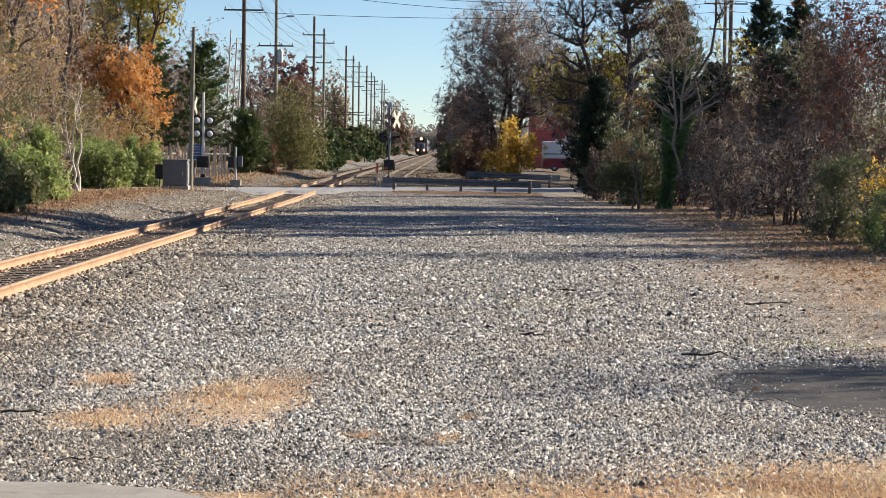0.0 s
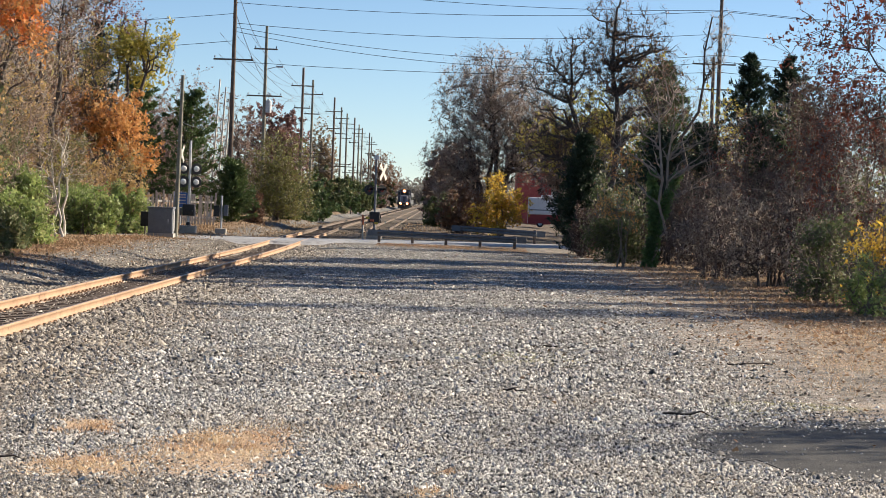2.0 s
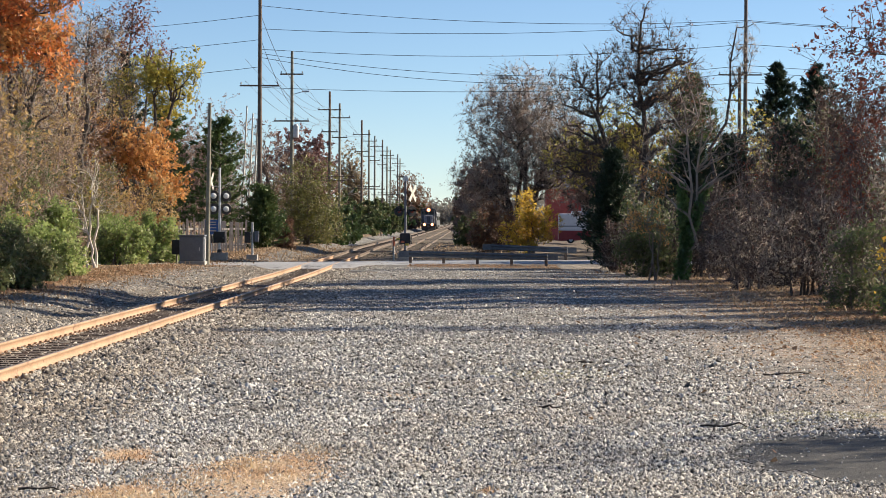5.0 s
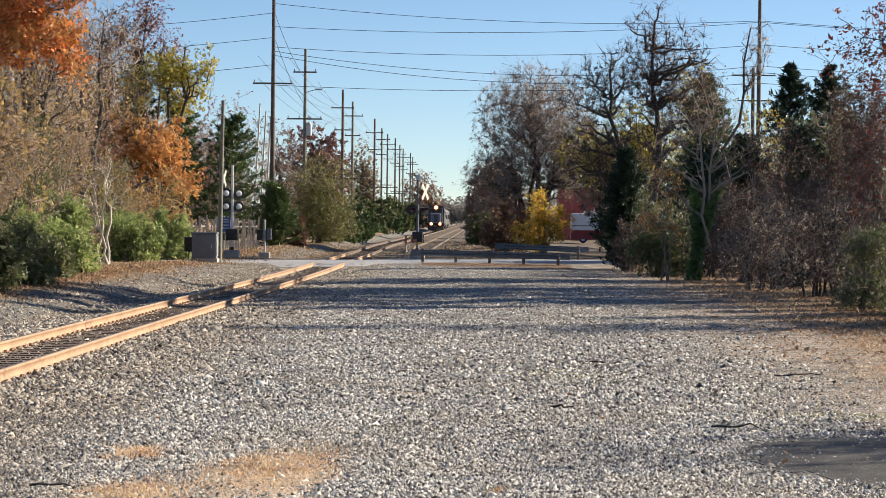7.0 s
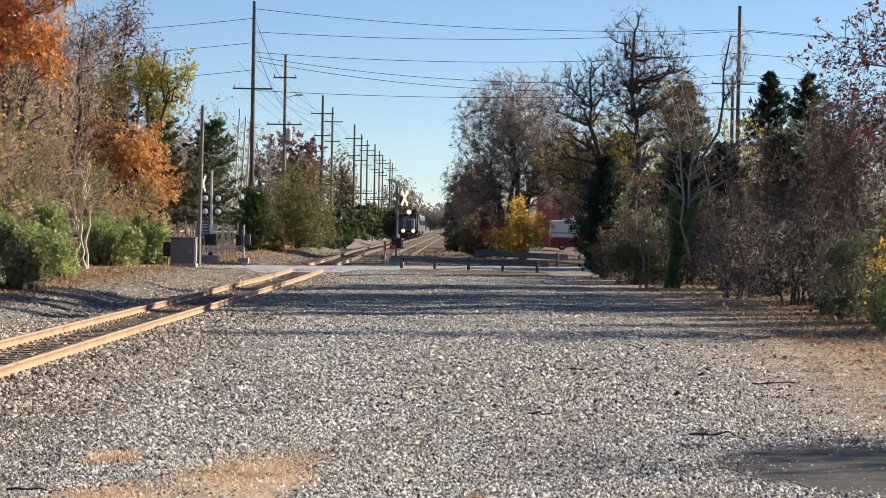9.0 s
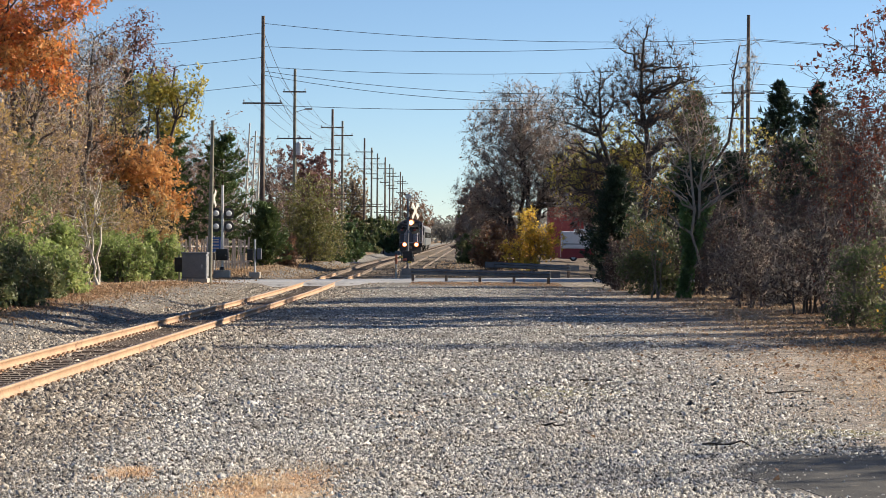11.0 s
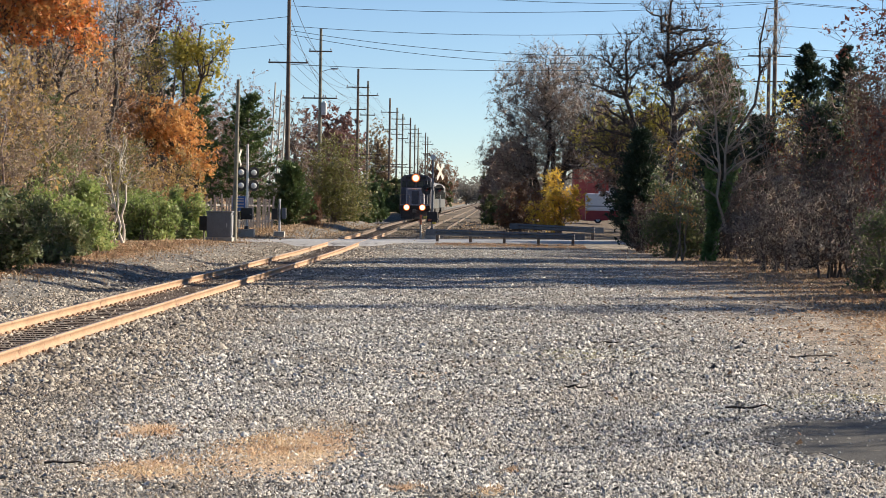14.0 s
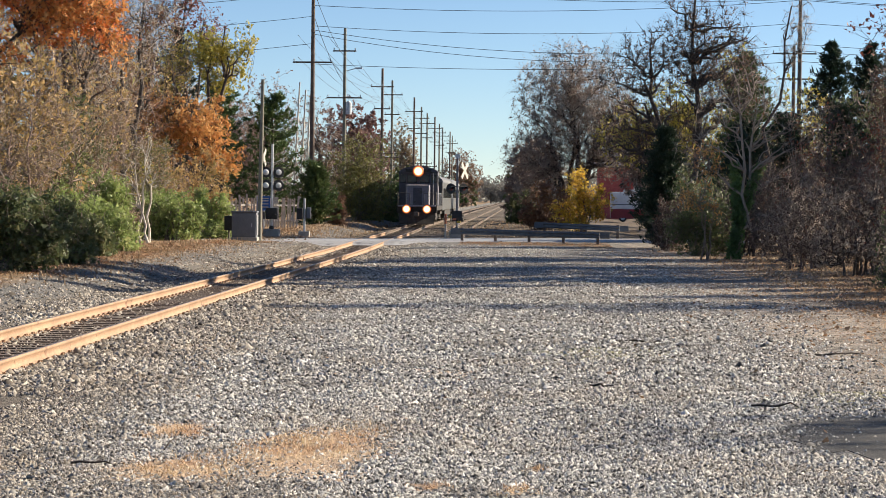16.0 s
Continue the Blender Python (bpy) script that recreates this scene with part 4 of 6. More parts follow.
# right of the lot
tree("brown_tree", "broad tree with thin pinkish-brown leaves and grey twigs", 3.9, 166, [(0, 0, 9.6, 4.6, 3.6, 4.9), (-2.0, 0, 5.2, 3.6, 3, 3.2), (2.8, 0, 7.0, 3.6, 3, 3.4)],
     L_BROWN, M_DARKBARK, 3, 0.24, 6, 70, 800, 38000, 40000, 0.09, 1.0, twig_mat=M_GREYTWIG, twig_r=0.011, twig_reach=2.0, stem_spread=0.5, limb_r=0.6, plain=True)
tree("yellow_bush", "bright yellow autumn sapling beside the road", 4.6, 152, [(0, 0, 3.1, 1.5, 1.3, 2.0), (-0.8, 0, 1.8, 1.5, 1.3, 1.7), (1.1, 0, 2.1, 1.0, 1, 1.4)],
     L_YELLOW, M_BARK, 5, 0.06, 5, 14, 110, 2200, 8000, 0.105, 0.3, category="shrub")
tree("russet_shrub", "tangled russet shrub beside a yellow sapling", 1.6, 158, [(0, 0, 1.9, 1.7, 1.4, 1.9), (1.2, 0, 1.5, 1.3, 1.2, 1.6)], L_RUSSET, M_TWIG, 6, 0.05, 6, 16, 110, 1300, 9000, 0.11, 0.2, category="shrub", twig_r=0.008)
# Grey of leafless woods, with distance haze put into the tone.
L_FARWOOD = leaf_material("bare_woods_haze_grey", [(0.13, 0.125, 0.115), (0.17, 0.165, 0.15), (0.21, 0.20, 0.185), (0.15, 0.16, 0.13)])
L_VINE = leaf_material("dry_tan_vine_leaves", [(0.14, 0.105, 0.07), (0.24, 0.18, 0.115), (0.36, 0.28, 0.185), (0.24, 0.21, 0.11)])
L_PURPLE = leaf_material("purple_brown_leaves", [(0.15, 0.075, 0.075), (0.22, 0.115, 0.11), (0.28, 0.17, 0.15), (0.33, 0.23, 0.19)])
L_TAN = leaf_material("tan_leaves", [(0.40, 0.27, 0.11), (0.52, 0.36, 0.16), (0.30, 0.22, 0.10), (0.34, 0.31, 0.10)], 0.35, 0.45)
tree("roadside_tree", "brown-leaved tree by the track", 1.2, 215, [(0, 0, 5.2, 3.2, 3.2, 4.6), (1.5, 0, 4, 3, 3, 3.8)], L_BROWN, M_BARK, 7, 0.2, 3, 16, 140, 2400, 18000, 0.16, 1.0, twig_mat=M_TWIG, twig_r=0.011)
tree("roadside_shrub", "dark tangled shrub beside the siding", 0.6, 185, [(0, 0, 1.6, 2.0, 2, 1.7)], L_DULL, M_DARKBARK, 8, 0.06, 4, 10, 60, 500, 9000, 0.13, 0.3, category="shrub")
for k, (px, py, s, m) in enumerate(((0.3, 262, 1.0, L_BROWN), (-0.4, 318, 1.1, L_RUSSET), (-0.6, 385, 1.2, L_DULL), (-0.2, 455, 1.25, L_BROWN), (-1.0, 540, 1.35, L_DULL))):
    tree("trackside_tree", "hazy brown tree in the row along the siding", px + 2.0, py, [(0, 0, 5 * s, 3.2 * s, 3.5, 4.8 * s), (-1.2, 0, 2.6 * s, 3, 3, 2.6 * s)], m, M_BARK, 20 + k, 0.2, 3, 12, 80, 900, 12000, 0.26, 1.0, twig_r=0.016, group="trees along the siding")
tree("bare_oak", "tall nearly bare oak with dark crooked limbs", 10.2, 124, [(-0.4, 0, 12.2, 2.2, 1.8, 3.1), (-3.6, 0, 9.4, 2.7, 2.2, 3.0), (0.8, 0, 9.6, 3.2, 2.8, 3.6), (-3.0, 0, 6.0, 3.6, 2.6, 2.2), (2.0, 0, 11.6, 1.2, 1.2, 2.6), (-1.6, 0, 10.6, 2.6, 2.0, 2.2)],
     L_RUSSET, M_DARKBARK, 31, 0.24, 2, 70, 560, 20000, 5000, 0.08, 2.4, wob=0.06, twig_r=0.011, stem_spread=0.7, limb_r=0.7, plain=True, twig_reach=1.9)
tree("yellow_green_tree", "leaning tree with sparse yellow-green leaves", 9.6, 135, [(0, 0, 7.0, 3.6, 3, 3.0), (-3, 0, 6.2, 2.4, 2, 2.0), (3.5, 0, 10.0, 1.8, 2, 2.6)], L_OLIVE, M_DARKBARK, 33, 0.22, 2, 24, 220, 3200, 11000, 0.12, 2.0, wob=0.09, plain=True)
tree("leaning_tree", "slim bare tree leaning beside the tall pole", 11.3, 104, [(2.0, 0, 10.9, 0.9, 0.8, 1.5), (1.6, 0, 9.6, 0.8, 0.7, 1.0)], L_RUSSET, M_DARKBARK, 35, 0.13, 1, 9, 50, 1500, 60, 0.08, 6.0, twig_mat=M_GREYTWIG, plain=True)
conifer("dark_cedar", "dense near-black evergreen beside the road", 7.0, 105, 5.9, 1.4, L_DARK, 41, 44, 7000, 0.1, 0.75, leaf=0.13)
for k, (px, py, h, r) in enumerate(((9.6, 152, 8.2, 2.4), (12.4, 162, 9.6, 2.8), (15.4, 156, 8.6, 2.6), (18.4, 152, 7.6, 2.6))):
    conifer("cedar_tree", "dark green cedar among bare trees", px, py, h, r, L_DARK, 45 + k, 30, 3000, 0.4, 0.9, leaf=0.2, group="cedars behind the thicket")
for k, (px, py, h) in enumerate(((18.4, 29.6, 9.0),)):
    tree("bare_oak", "bare spreading oak beside the driveway", px, py, [(-1, 0, h * 0.68, 3.4, 3.0, h * 0.28), (0.8, 0, h * 0.8, 2.6, 2.4, h * 0.2)], L_RUSSET, M_DARKBARK, 48 + k, 0.11, 2, 20, 120, 900, 1500, 0.1, 2.5, plain=True, group="oaks beside the driveway")
# Half-hidden cedars added to shade the road and darken the thicket's backdrop.
for k, (px, py, h, r) in enumerate(((12.4, 118, 6.6, 2.3), (14.8, 121.5, 7.2, 2.5), (17.8, 119, 7.6, 2.6), (20.8, 123, 8.4, 2.8))):
    conifer("cedar_tree", "dark green cedar among bare trees", px, py, h, r, L_DARK, 55 + k, 30, 2600, 0.3, 0.8, leaf=0.2, group="cedars behind the thicket")
conifer("tall_spruce", "tall dark green spruce behind the thicket", 21.4, 150, 13.5, 5.2, L_DARK, 42, 40, 7000, 1.0, 1.2, leaf=0.18)
conifer("tall_spruce", "tall dark green spruce behind the thicket", 24.5, 152, 13.6, 5.6, L_DARK, 43, 40, 7000, 1.0, 1.15, leaf=0.18)
conifer("cedar_tree", "dark green cedar among bare trees", 13.3, 128, 11.2, 3.0, L_CEDAR, 44, 36, 5000, 1.0, leaf=0.18)
tree("olive_shrub", "dull olive-green shrub at the wood's edge", 7.6, 92, [(0, 0, 1.5, 1.1, 1.0, 1.5), (0.9, 0.3, 1.3, 0.8, 0.9, 1.3), (-0.8, 0.2, 1.0, 0.8, 0.8, 1.0)], L_DULL, M_BARK, 51, 0.05, 5, 18, 140, 3000, 7500, 0.075, 0.2, category="shrub")
tree("brown_tree", "slim brown tree behind the cedar", 8.4, 142, [(0, 0, 6.2, 2.6, 2.2, 3.4), (-1.6, 0, 7.6, 1.8, 1.8, 2.0)], L_BROWN, M_DARKBARK, 34, 0.16, 3, 20, 160, 2200, 9000, 0.1, 1.4, twig_r=0.01)
for k, (px, py, h) in enumerate(((6.9, 99, 2.6), (7.6, 103, 4.2), (8.3, 97, 3.4))):
    tree("twiggy_shrub", "pale twiggy shrub with thin dry leaves", px, py, [(0, 0, h * 0.5, 0.9, 0.8, h * 0.5), (0.4, 0, h * 0.7, 0.7, 0.7, h * 0.3)], (L_THICKET, L_DULL, L_DULL)[k], M_GREYTWIG, 36 + k, 0.035, 5, 18, 110, 900, 2600, 0.085, 0.2, category="shrub", wob=0.09, group="shrubs beside the cedar")
ivy_tree = tree("ivy_tree", "small bare tree with an ivy-clad trunk", 8.6, 87, [(1.4, 0, 5.9, 1.1, 1.0, 2.2), (0.5, 0, 6.4, 1.1, 1.0, 2.4), (-0.7, 0, 5.6, 1.0, 1.0, 2.0), (2.2, 0, 5.0, 0.9, 0.9, 1.6), (-1.8, 0, 4.4, 1.0, 0.9, 1.3)], L_RUSSET, M_GREYTWIG, 53, 0.085, 2, 34, 140, 1500, 500, 0.08, 1.7, wob=0.03, twig_r=0.008, stem_spread=0.06, limb_r=0.6, plain=True)
rng = np.random.default_rng(77)
hgt = rng.uniform(0, 1, 6500) ** 1.2 * 3.9
ang = rng.uniform(0, 6.283, 6500)
rad = (0.21 - 0.02 * hgt) * rng.uniform(0.75, 1.3, 6500)
arm = np.where(hgt > 1.5, (hgt - 1.5) * np.sign(np.sin(ang * 7)) * 0.22, 0.0)
pts = np.stack([np.cos(ang) * rad + 0.13 * hgt + arm, np.sin(ang) * rad, hgt], 1)
v, f = leaves(rng, pts, 0.085, 0.05)
tagged(raw("ivy", v, f, [L_IVY], ivy_tree), "glossy green ivy round the trunk", kind="stuff")
tree("orange_sapling", "thin sapling holding a few orange-tan leaves", 7.4, 86, [(0, 0, 4.0, 0.7, 0.6, 1.0), (-0.4, 0, 2.7, 0.8, 0.7, 0.9), (0.4, 0, 2.0, 0.5, 0.5, 0.6)], L_ORANGE, M_BARK, 54, 0.035, 3, 12, 60, 700, 800, 0.075, 0.8, wob=0.06)
THICKET = [(9.2, 101, 3.6, L_DULL), (10.2, 93, 4.2, L_THICKET), (10.6, 84, 4.6, L_THICKET), (9.9, 76, 3.6, L_THICKET), (12.2, 88, 5.4, L_DARKRED), (11.6, 79, 4.9, L_THICKET), (12.8, 72, 5.2, L_DARKRED), (10.9, 69, 3.9, L_THICKET),
           (13.6, 82, 6.2, L_THICKET), (13.2, 64, 5.0, L_DARKRED), (14.8, 75, 6.0, L_DARKRED), (11.9, 62, 3.4, L_DULL), (12.4, 56, 3.4, L_OLIVE), (14.2, 58, 4.6, L_THICKET), (16, 68, 6.5, L_THICKET), (15.5, 88, 6.8, L_DARKRED), (18, 98, 7.2, L_THICKET), (13.2, 98, 6.2, L_THICKET)]
for k, (px, py, h, m) in enumerate(THICKET):
    h *= 1.35 if px > 13.4 else 1.2 if px > 11.8 else 1.0
    tree("thicket_shrub", "tangled leafless shrub of reddish-brown twigs with a few leaves", px, py, [(0, 0, h * 0.5, 1.5, 1.4, h * 0.5), (0.6, 0, h * 0.72, 1.1, 1.1, h * 0.3), (-0.8, 0, h * 0.35, 1.1, 1.1, h * 0.35)],
         m, (M_DARKTWIG, M_DARKBARK, M_BARK)[k % 3], 60 + k, 0.045, 7, 40, 240, 4800 if px < 13.4 else 2200, 1500 if px < 13.4 else 8000, 0.075, 0.2, wob=0.09, twig_r=0.0065, twig_mat=(M_DARKTWIG, M_DARKBARK, M_DARKTWIG, M_GREYTWIG)[k % 4], category="shrub", group="thicket beside the lot", stem_spread=0.4)
tree("overhanging_maple", "slim tree with dark red leaves over the lot", 12.2, 53, [(-1.4, 0, 6.6, 2.2, 1.6, 1.4), (0.4, 0, 5.4, 1.8, 1.6, 2.2), (-3.3, 0, 6.5, 1.1, 0.9, 1.1), (-2.2, 0, 5.3, 0.9, 0.8, 0.7)], L_DARKRED, M_DARKBARK, 91, 0.1, 1, 14, 110, 900, 4600, 0.07, 1.8)

for k, (px, py, h) in enumerate(((21.8, 80, 18), (23.5, 92, 19), (21.5, 71, 16), (25.5, 78, 24), (27.5, 84, 25))):
    tree("tall_oak", "tall brown-leaved oak at the lot's edge", px, py, [(0, 0, h * 0.78, 3.4, 3.4, h * 0.22), (-0.8, 1, h * 0.55, 3.0, 3.0, h * 0.2)], L_RUSSET, M_DARKBARK, 95 + k, 0.3, 1, 18, 90, 500, 6500, 0.26, 3.0, group="oaks at the lot's edge")
tree("yellow_shrub", "shrub with orange-yellow leaves at the lot's edge", 11.05, 53, [(0, 0, 2.0, 0.9, 0.8, 0.8), (-0.5, 0, 1.5, 0.6, 0.6, 0.6)], L_YELLOW, M_BARK, 97, 0.04, 4, 10, 60, 400, 1600, 0.065, 0.6, category="shrub")
tree("green_bush", "low green bush at the lot's edge", 10.5, 51.5, [(0, 0, 0.8, 0.7, 0.8, 0.8)], L_GREEN, M_BARK, 98, 0.04, 4, 14, 80, 900, 2400, 0.06, 0.2, category="shrub")

tree("olive_shrub", "dull olive-green shrub arching over the lot's edge", 10.5, 59, [(0, 0, 1.3, 1.1, 1.0, 1.2), (0.5, 0, 1.9, 0.8, 0.8, 0.8)], L_DULL, M_BARK, 99, 0.04, 5, 16, 110, 2600, 3600, 0.065, 0.2, category="shrub", wob=0.09)

# left of the track
tree("orange_maple", "tall maple with red-orange leaves", -19.6, 68, [(5.6, 0, 8.8, 2.7, 2.4, 2.3), (3.4, 0, 7.8, 2.6, 2, 2.6), (6.7, 0, 7.3, 1.1, 1.2, 1.0)], L_REDORANGE, M_DARKBARK, 101, 0.16, 2, 26, 240, 5200, 24000, 0.085, 3.5)
tree("orange_tree", "small tree with glowing orange leaves", -19.6, 128, [(0.2, 0, 6.2, 3.0, 2.4, 2.4), (1.6, 0, 4.8, 1.8, 1.6, 1.9), (-3.0, 0, 6.6, 2.6, 1.8, 2.2), (-1.2, 0, 5.0, 2.4, 1.8, 1.6)], L_ORANGE, M_DARKBARK, 102, 0.16, 3, 24, 200, 2600, 15000, 0.125, 1.6)
tree("yellow_green_tree", "tall thin tree with yellow-green leaves", -20.9, 138, [(1.2, 0, 10.0, 3.2, 2.4, 2.4), (-2.4, 0, 9.6, 2.8, 2, 2.6), (2.2, 0, 12.0, 2.2, 1.6, 1.8)], L_OLIVE, M_DARKBARK, 103, 0.2, 3, 26, 200, 3000, 10000, 0.13, 4.0)
tree("bare_tree", "tall bare tree with dark upright limbs", -21.2, 112, [(0, 0, 9.5, 2.4, 2.2, 4.4), (1.8, 0, 11.4, 1.8, 1.8, 2.4), (-2.2, 0, 10, 2.2, 2, 3.4)], L_RUSSET, M_DARKBARK, 104, 0.18, 4, 34, 260, 7500, 2600, 0.10, 3.0, stem_spread=0.6, twig_mat=M_GREYTWIG, twig_r=0.009, plain=True)
tree("bare_tree", "tall bare tree with dark upright limbs", -19.5, 92, [(0, 0, 8.2, 2.4, 2.2, 4.4), (1.6, 0, 9.6, 1.8, 1.8, 2.6), (-2.2, 0, 9, 2.2, 2, 3.0)], L_RUSSET, M_DARKBARK, 105, 0.18, 4, 34, 260, 7500, 3000, 0.09, 2.0, stem_spread=0.5, twig_mat=M_GREYTWIG, twig_r=0.008, plain=True)
for k, (px, py, h) in enumerate(((-22.4, 128, 14.0), (-23.8, 116, 13.5))):
    tree("bare_tree", "tall bare tree with dark upright limbs", px, py, [(0, 0, h * 0.68, 2.8, 2.2, h * 0.32), (1.4, 0, h * 0.5, 2.2, 2.0, h * 0.25)], L_TAN, M_DARKBARK, 220 + k, 0.18, 3, 30, 300, 7000, 2800, 0.09, 2.0, plain=True, twig_r=0.01, stem_spread=0.5, limb_r=0.6)
tree("tangled_tree", "tangled brown undergrowth tree with vines", -19.4, 124, [(0, 0, 2.4, 2.4, 1.8, 2.4), (1.4, 0, 1.8, 1.6, 1.4, 1.8)], L_TAN, M_TWIG, 225, 0.06, 6, 20, 160, 1500, 8000, 0.1, 0.3, category="shrub", group="undergrowth left of the track")
tree("red_leaved_tree", "tall slim tree with a few dark red leaves at its top", -22.4, 143, [(0, 0, 15.0, 1.8, 1.5, 2.6), (1.4, 0, 12.5, 1.5, 1.4, 2.0), (-1.8, 0, 14.0, 1.7, 1.5, 2.4)], L_DARKRED, M_DARKBARK, 107, 0.15, 2, 20, 160, 3600, 3600, 0.11, 4.0, plain=True, twig_mat=M_TWIG)
conifer("pine_tree", "dark pine behind the autumn trees", -24, 150, 14.0, 3.0, L_DARK, 106, 26, 2600, 2.0)
LEFT = [(-17.6, 62, 5.6, L_DULL, M_BARK, 13000), (-17.2, 72, 5.4, L_VINE, M_TWIG, 11000), (-17.6, 82, 5.8, L_DULL, M_TWIG, 12000), (-18.4, 93, 6.0, L_VINE, M_TWIG, 11000), (-18.6, 104, 5.2, L_OLIVEGREEN, M_BARK, 11000), (-20.4, 78, 7.0, L_VINE, M_TWIG, 12000), (-16.2, 56, 4.4, L_DULL, M_BARK, 11000),
        (-20.5, 118, 5.0, L_TAN, M_BARK, 11000)]
for k, (px, py, h, m, bk, n) in enumerate(LEFT):
    tree("tangled_tree", "tangled brown undergrowth tree with vines", px, py, [(0, 0, h * 0.5, 2.2, 1.8, h * 0.5), (0.8, 0, h * 0.75, 1.6, 1.4, h * 0.3), (-1.0, 0, h * 0.4, 1.5, 1.4, h * 0.38)],
         m, bk, 110 + k, 0.07, 6, 26, 220, 4200, int(n * 0.75), 0.062, 0.3, wob=0.09, twig_r=0.007, twig_mat=(M_GREYTWIG, M_TWIG)[k % 2], category="shrub", group="undergrowth left of the track", stem_spread=0.5)
GREEN = [(-16.6, 84, 3.6, 1.3, L_GREEN), (-15.6, 96, 2.4, 1.3, L_GREEN), (-16.4, 66, 3.4, 1.5, L_OLIVEGREEN), (-13.6, 57, 2.6, 1.3, L_DULL), (-16.8, 100, 2.4, 1.3, L_GREEN), (-16.5, 79, 2.7, 1.6, L_GREEN), (-15.0, 77, 1.9, 1.2, L_GREEN), (-14.6, 71, 2.0, 1.1, L_DULL), (-18.2, 75, 2.8, 1.5, L_DULL), (-17.3, 106, 2.9, 1.4, L_GREEN), (-15.8, 109, 2.6, 1.2, L_GREEN), (-18.8, 101, 3.4, 1.5, L_DULL), (-14.2, 64, 2.2, 1.4, L_DULL)]
for k, (px, py, h, r, m) in enumerate(GREEN):
    tree("green_bush", "leafy green honeysuckle bush", px, py, [(0, 0, h * 0.5, r, r * 0.9, h * 0.52), (r * 0.5, 0, h * 0.4, r * 0.7, r * 0.7, h * 0.4), (-r * 0.5, 0.2, h * 0.62, r * 0.65, r * 0.7, h * 0.42)],
         m, M_BARK, 130 + k, 0.04, 6, 16, 130, 1600, 8500, 0.085, 0.15, category="shrub", group="green bushes left of the track", clump=0.12)
tree("pale_sapling", "bare pale sapling with crooked branches", -15.7, 90, [(0, 0, 3.6, 1.4, 1.0, 2.0), (-0.7, 0, 2.6, 1.0, 0.8, 1.2)], L_OLIVE, M_WHITEBARK, 145, 0.06, 3, 14, 46, 200, 160, 0.08, 0.6, wob=0.08, limb_r=0.7)
conifer("dark_evergreen", "broad dark evergreen behind the signal mast", -18.6, 160, 9.6, 3.2, L_CEDAR, 150, 24, 3600, 0.3, 0.7)
conifer("dark_evergreen", "broad dark evergreen behind the signal mast", -22.2, 158, 10.5, 3.0, L_CEDAR, 151, 24, 3000, 0.3, 0.7)
conifer("small_cedar", "low dense green cedar by the track", -14.4, 150, 4.4, 1.55, L_CEDAR, 152, 34, 4500, 0.1, 0.7, leaf=0.15)
tree("russet_shrub", "low russet shrub beside a cedar", -13.2, 155, [(0, 0, 1.5, 0.9, 1, 1.4)], L_RUSSET, M_BARK, 153, 0.04, 4, 8, 50, 500, 3000, 0.12, 0.2, category="shrub")
tree("round_bush", "large rounded olive-green bush", -12.9, 171, [(0, 0, 4.3, 3.1, 2.6, 3.1), (0.9, 0, 2.8, 2.5, 2.2, 2.4), (-1.0, 0, 2.4, 2.2, 2, 2.2)], L_OLIVEGREEN, M_BARK, 154, 0.08, 6, 24, 200, 5000, 17000, 0.1, 0.6, category="shrub", plain=True)
for k, (px, py, h, m) in enumerate(((-12.3, 184, 3.6, L_CEDAR), (-11.9, 197, 3.6, L_CEDAR), (-13.6, 205, 4.2, L_DULL), (-12.6, 232, 4.4, L_CEDAR), (-13.2, 262, 4.8, L_DULL), (-12.6, 300, 4.6, L_CEDAR), (-13.0, 345, 5.0, L_DULL), (-12.6, 400, 5.2, L_CEDAR), (-12.8, 470, 5.6, L_BROWN), (-13, 560, 6.5, L_DULL))):
    tree("trackside_bush", "hazy dark bush in the row beside the track", px, py, [(0, 0, h * 0.5, 2.4, 3, h * 0.5), (-1.8, 0, h * 0.6, 2.4, 3, h * 0.5)], m, M_DARKBARK, 160 + k, 0.08, 5, 12, 80, 700, 10000, 0.17 + k * 0.015, 0.4, twig_r=0.012, category="shrub", group="bushes along the track")
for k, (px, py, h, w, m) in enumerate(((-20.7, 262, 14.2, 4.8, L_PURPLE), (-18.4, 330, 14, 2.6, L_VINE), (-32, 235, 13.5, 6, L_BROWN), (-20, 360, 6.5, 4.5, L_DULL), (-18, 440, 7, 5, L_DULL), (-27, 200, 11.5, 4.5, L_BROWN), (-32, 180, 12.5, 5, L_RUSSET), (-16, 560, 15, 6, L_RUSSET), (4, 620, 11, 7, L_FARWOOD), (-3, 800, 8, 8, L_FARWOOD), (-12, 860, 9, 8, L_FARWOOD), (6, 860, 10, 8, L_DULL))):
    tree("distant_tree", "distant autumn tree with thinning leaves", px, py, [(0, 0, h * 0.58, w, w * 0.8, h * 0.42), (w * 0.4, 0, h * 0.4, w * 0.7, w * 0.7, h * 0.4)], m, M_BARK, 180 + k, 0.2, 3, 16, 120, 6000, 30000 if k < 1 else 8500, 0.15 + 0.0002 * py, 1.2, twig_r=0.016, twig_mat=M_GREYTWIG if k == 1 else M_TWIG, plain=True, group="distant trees")
